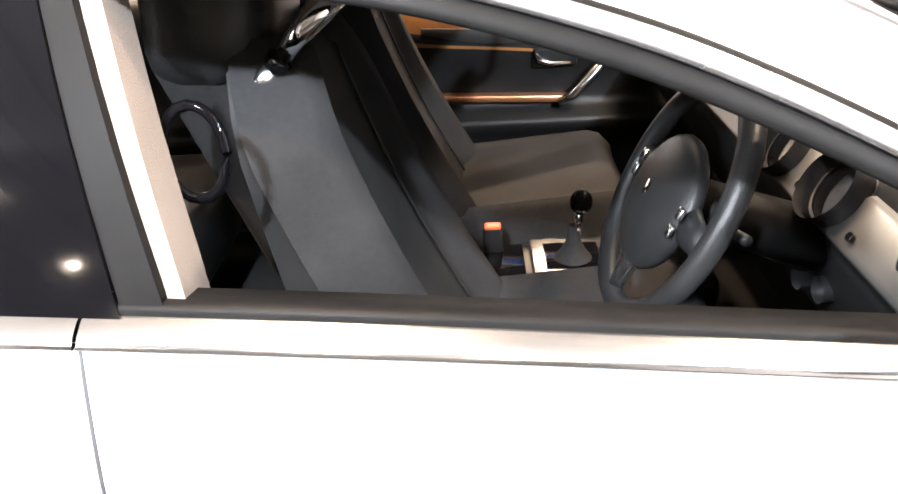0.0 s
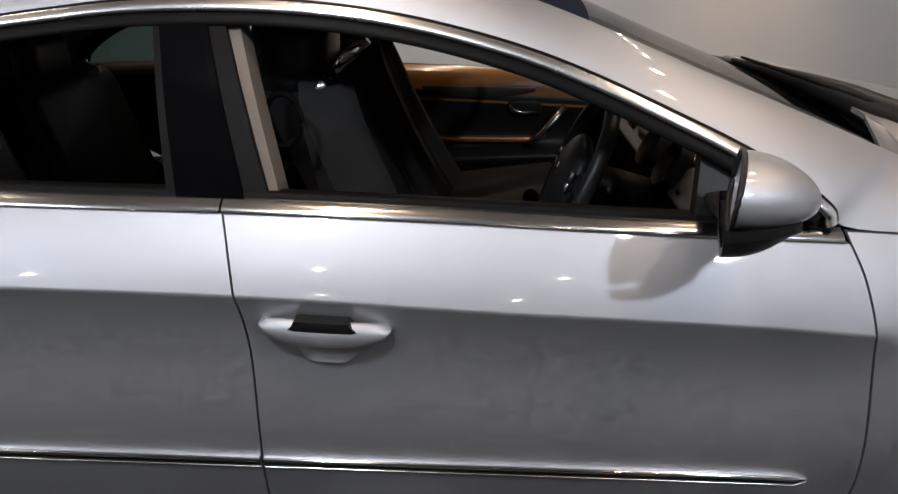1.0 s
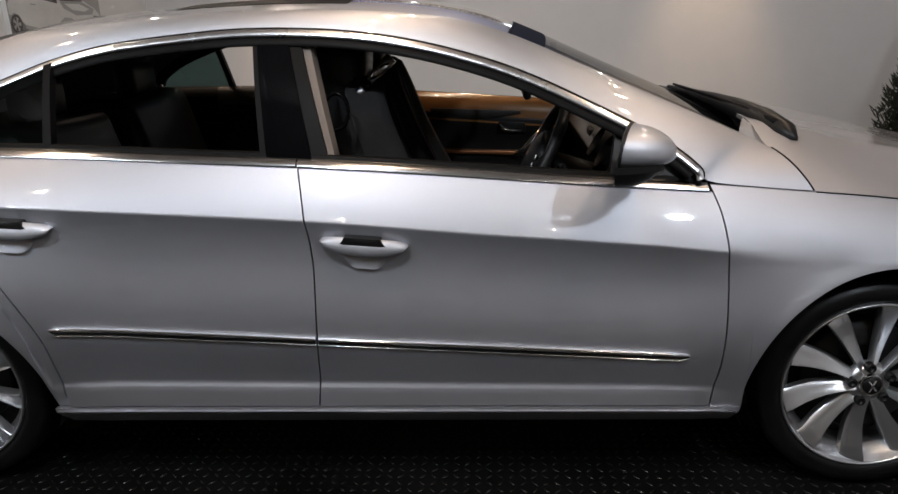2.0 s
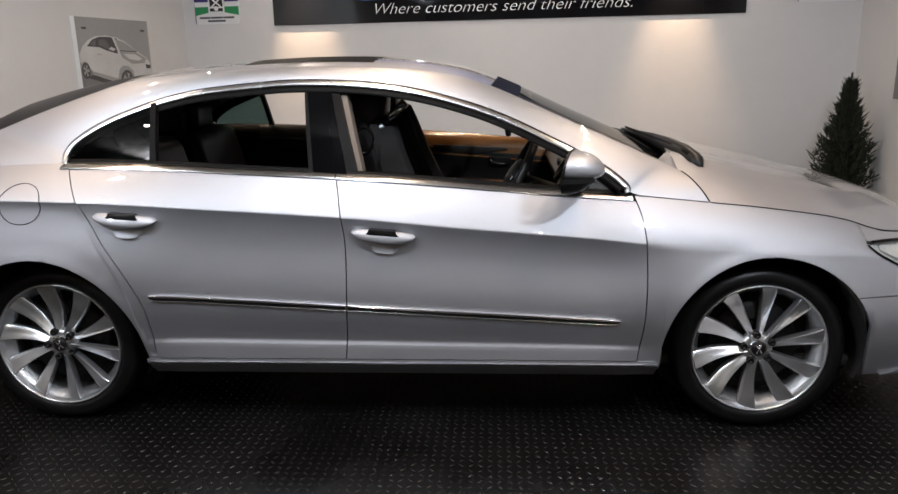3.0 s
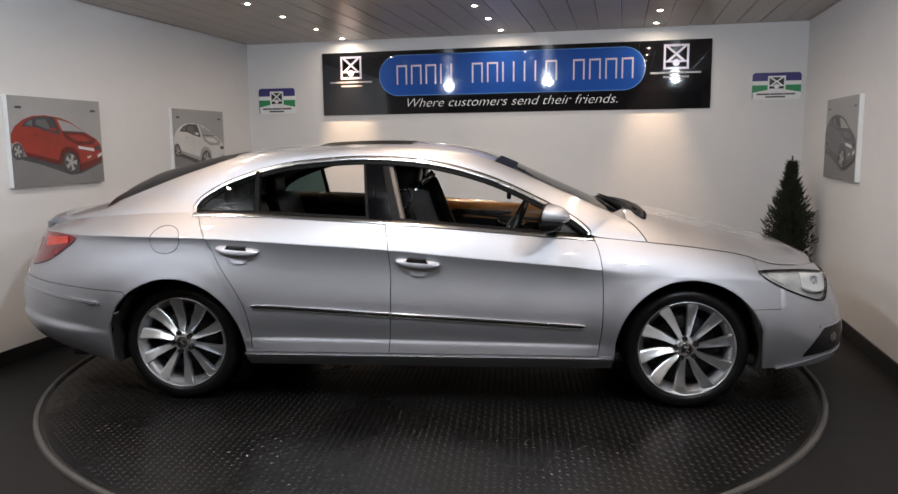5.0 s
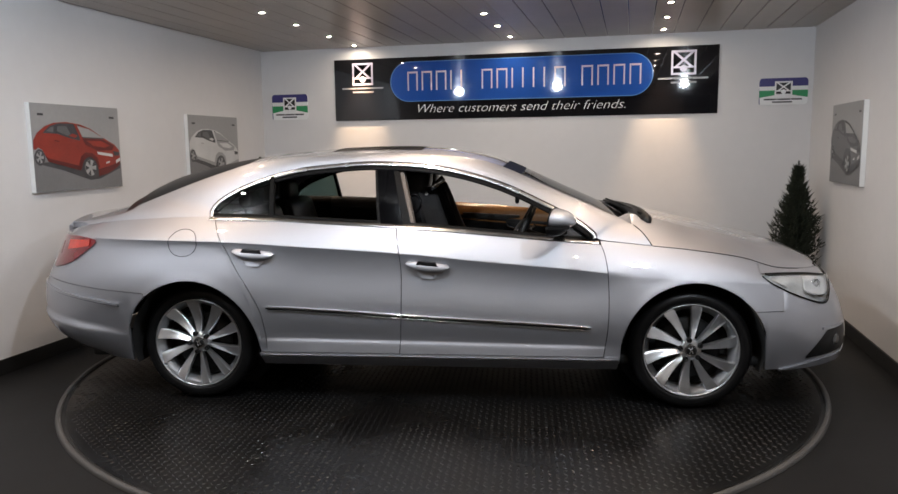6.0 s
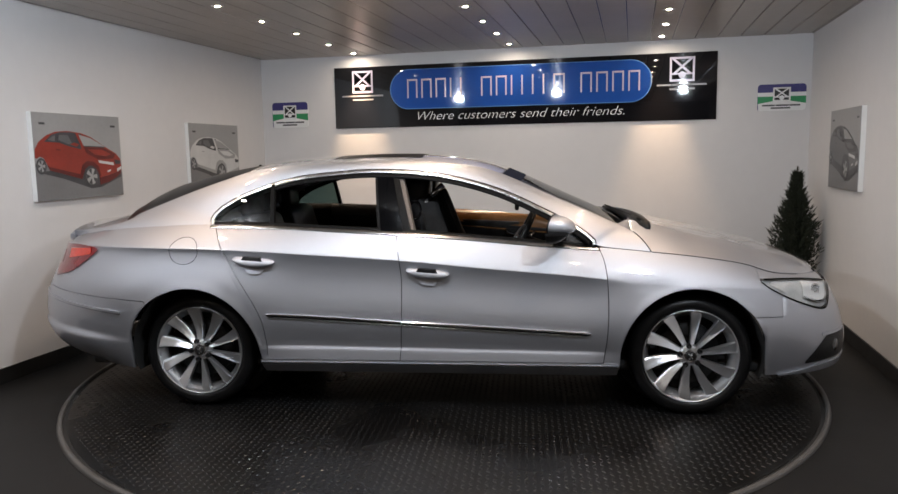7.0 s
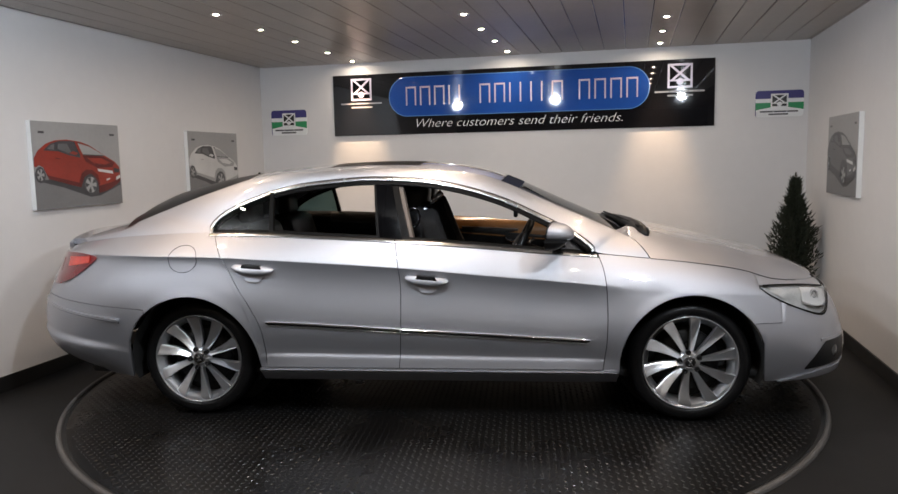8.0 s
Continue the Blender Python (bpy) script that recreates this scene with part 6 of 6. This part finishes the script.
    shape("print_bonnet_light", flip([(0.58, 0.585), (0.75, 0.580), (0.86, 0.525), (0.80, 0.50), (0.66, 0.52)]), body, 5, "lighter printed bonnet")
    shape("print_pillar", flip([(0.445, 0.776), (0.475, 0.772), (0.53, 0.622), (0.508, 0.600)]), body, 6, "printed screen pillar")
    shape("print_fog_lamp", flip([(0.80, 0.300), (0.845, 0.315), (0.845, 0.335), (0.80, 0.320)]), M_PWHITE, 6, "printed fog lamp")
    shape("print_plate", flip([(0.925, 0.342), (0.982, 0.372), (0.980, 0.335), (0.927, 0.302)]), M_PWHITE, 6, "pale printed bar")
    shape("print_arch", flip([(0.475, 0.30), (0.505, 0.40), (0.56, 0.445), (0.64, 0.435), (0.70, 0.375), (0.72, 0.26), (0.703, 0.251), (0.667, 0.344), (0.602, 0.392), (0.532, 0.349), (0.49, 0.231)]), low, 4, "printed shade round the wheel arch")
    shape("print_handle", flip([(0.225, 0.575), (0.275, 0.568), (0.275, 0.58), (0.225, 0.587)]), low, 5, "printed door handle")
    for x, z, rx, rz in ((0.060, 0.395, 0.052, 0.092), (0.606, 0.258, 0.090, 0.135)):
        xx = x if kind > 0 else 1 - x
        disc("print_tyre", xx, z, rx, rz, M_PDARK, 4, "printed tyre")
        disc("print_rim", xx, z, rx * 0.72, rz * 0.72, M_CANVAS, 5, "printed rim")
        for k in range(5):
            a = 2 * math.pi * k / 5
            o = [(xx + rx * 0.70 * math.cos(a + q), z + rz * 0.70 * math.sin(a + q)) for q in (0.30, 0.62, 0.95)] + [(xx + rx * 0.2 * math.cos(a + 0.62), z + rz * 0.2 * math.sin(a + 0.62))]
            shape("print_rim_gap", o, M_PDARK, 6, "dark gap of the printed rim")
    return c


canvas("canvas print of a small red hatchback on grey", ROOM @ pose(-HALF + 0.036, -0.525, 1.137, 0, 0, 90), 0.868, 0.600, M_RED, 1)
canvas("canvas print of a small white hatchback on grey", ROOM @ pose(-HALF + 0.036, 1.27, 1.120, 0, 0, 90), 0.855, 0.608, M_PWHITE, 1)
canvas("canvas print of a dark car on grey", ROOM @ pose(EAST - 0.036, 1.845, 1.103, 0, 0, -90), 0.81, 0.600, M_PGREY, 1)

# ---- potted conifer ----
rnd = random.Random(5)
tree = thing("potted_conifer", "dense dark green conical conifer in a pot, in the corner", "plant", "", ROOM @ pose(2.49, 2.08, 0) @ Matrix.Diagonal((0.96, 0.96, 1.085, 1)))
part("pot", lathe([(0.001, 0.0), (0.11, 0.0), (0.14, 0.22), (0.15, 0.22), (0.15, 0.245), (0.132, 0.245), (0.128, 0.21), (0.001, 0.21)], 28, "z"), M_POT, tree, "dark round pot")
part("trunk", tube([(0, 0, 0.20), (0.005, 0.004, 0.5), (0.0, 0.006, 0.85), (0.0, 0.0, 1.17)], [0.018, 0.014, 0.008, 0.002], 8), M_BARK, tree)
verts, faces = [], []


def sprig(p, d, L, w):
    """A flat tapering spray of scale leaves."""
    d = d.normalized()
    a = d.cross(Vector((rnd.uniform(-1, 1), rnd.uniform(-1, 1), rnd.uniform(-1, 1)))).normalized()
    b = d.cross(a)
    k = len(verts)
    q = p + d * L
    for pt in (p, p + d * L * 0.45 + a * w, q, p + d * L * 0.45 - a * w, p + d * L * 0.5 + b * w * 0.5):
        verts.append(tuple(pt))
    faces.extend([(k, k + 1, k + 4), (k + 1, k + 2, k + 4), (k + 2, k + 3, k + 4), (k + 3, k, k + 4)])


for i in range(1500):
    f = rnd.random() ** 0.9
    z0 = 0.20 + 0.90 * f
    lean = rnd.uniform(0, 2 * math.pi)
    R = float(np.interp(f, [0, 0.15, 0.35, 0.55, 0.72, 0.9, 1], [0.175, 0.205, 0.200, 0.150, 0.085, 0.038, 0.012])) * rnd.uniform(0.45, 1.0)
    n, rise = 8, rnd.uniform(0.35, 0.75)
    for j in range(n):
        g = j / (n - 1)
        r = R * (0.20 + 0.80 * g)
        p = Vector((r * math.cos(lean), r * math.sin(lean), z0 + rise * r * (0.4 + 0.6 * g)))
        for _ in range(3):
            d = Vector((math.cos(lean) * 0.8 + rnd.uniform(-0.8, 0.8), math.sin(lean) * 0.8 + rnd.uniform(-0.8, 0.8), rnd.uniform(0.2, 1.5)))
            sprig(p, d, rnd.uniform(0.016, 0.034), rnd.uniform(0.0025, 0.0055))
    # a thin tip stands out of the outline
    tip = Vector((math.cos(lean), math.sin(lean), rnd.uniform(0.6, 1.8)))
    sprig(p, tip, rnd.uniform(0.03, 0.075), 0.0045)
    sprig(p, tip + Vector((rnd.uniform(-0.4, 0.4), rnd.uniform(-0.4, 0.4), 0)), rnd.uniform(0.02, 0.05), 0.004)
for i in range(70):
    z0 = rnd.uniform(1.0, 1.15)
    k = 1.17 - z0
    sprig(Vector((rnd.uniform(-0.1, 0.1) * k, rnd.uniform(-0.1, 0.1) * k, z0)), Vector((rnd.uniform(-0.6, 0.6), rnd.uniform(-0.6, 0.6), 1.2)), rnd.uniform(0.015, 0.04), 0.004)
me = bpy.data.meshes.new("crown")
me.from_pydata(verts, [], faces)
me.materials.append(M_LEAF)
crown = new("crown", me)
crown.parent = tree
tagged(crown, "dense dark green sprays", "", "", "stuff")

# small dark clip on the side wall near the corner
clip = thing("cable_clip", "small dark plastic cable clip on the white wall", "clip", "", ROOM @ pose(-HALF, 2.62, 1.31))
part("body", bm_box(0.0, 0.018, -0.012, 0.012, -0.02, 0.02, 0.004), M_PLASTIC, clip)
part("cable_stub", tube([(0.009, 0, -0.02), (0.009, 0.001, -0.06)], 0.003, 6), M_PLASTIC, clip, "short black cable end")
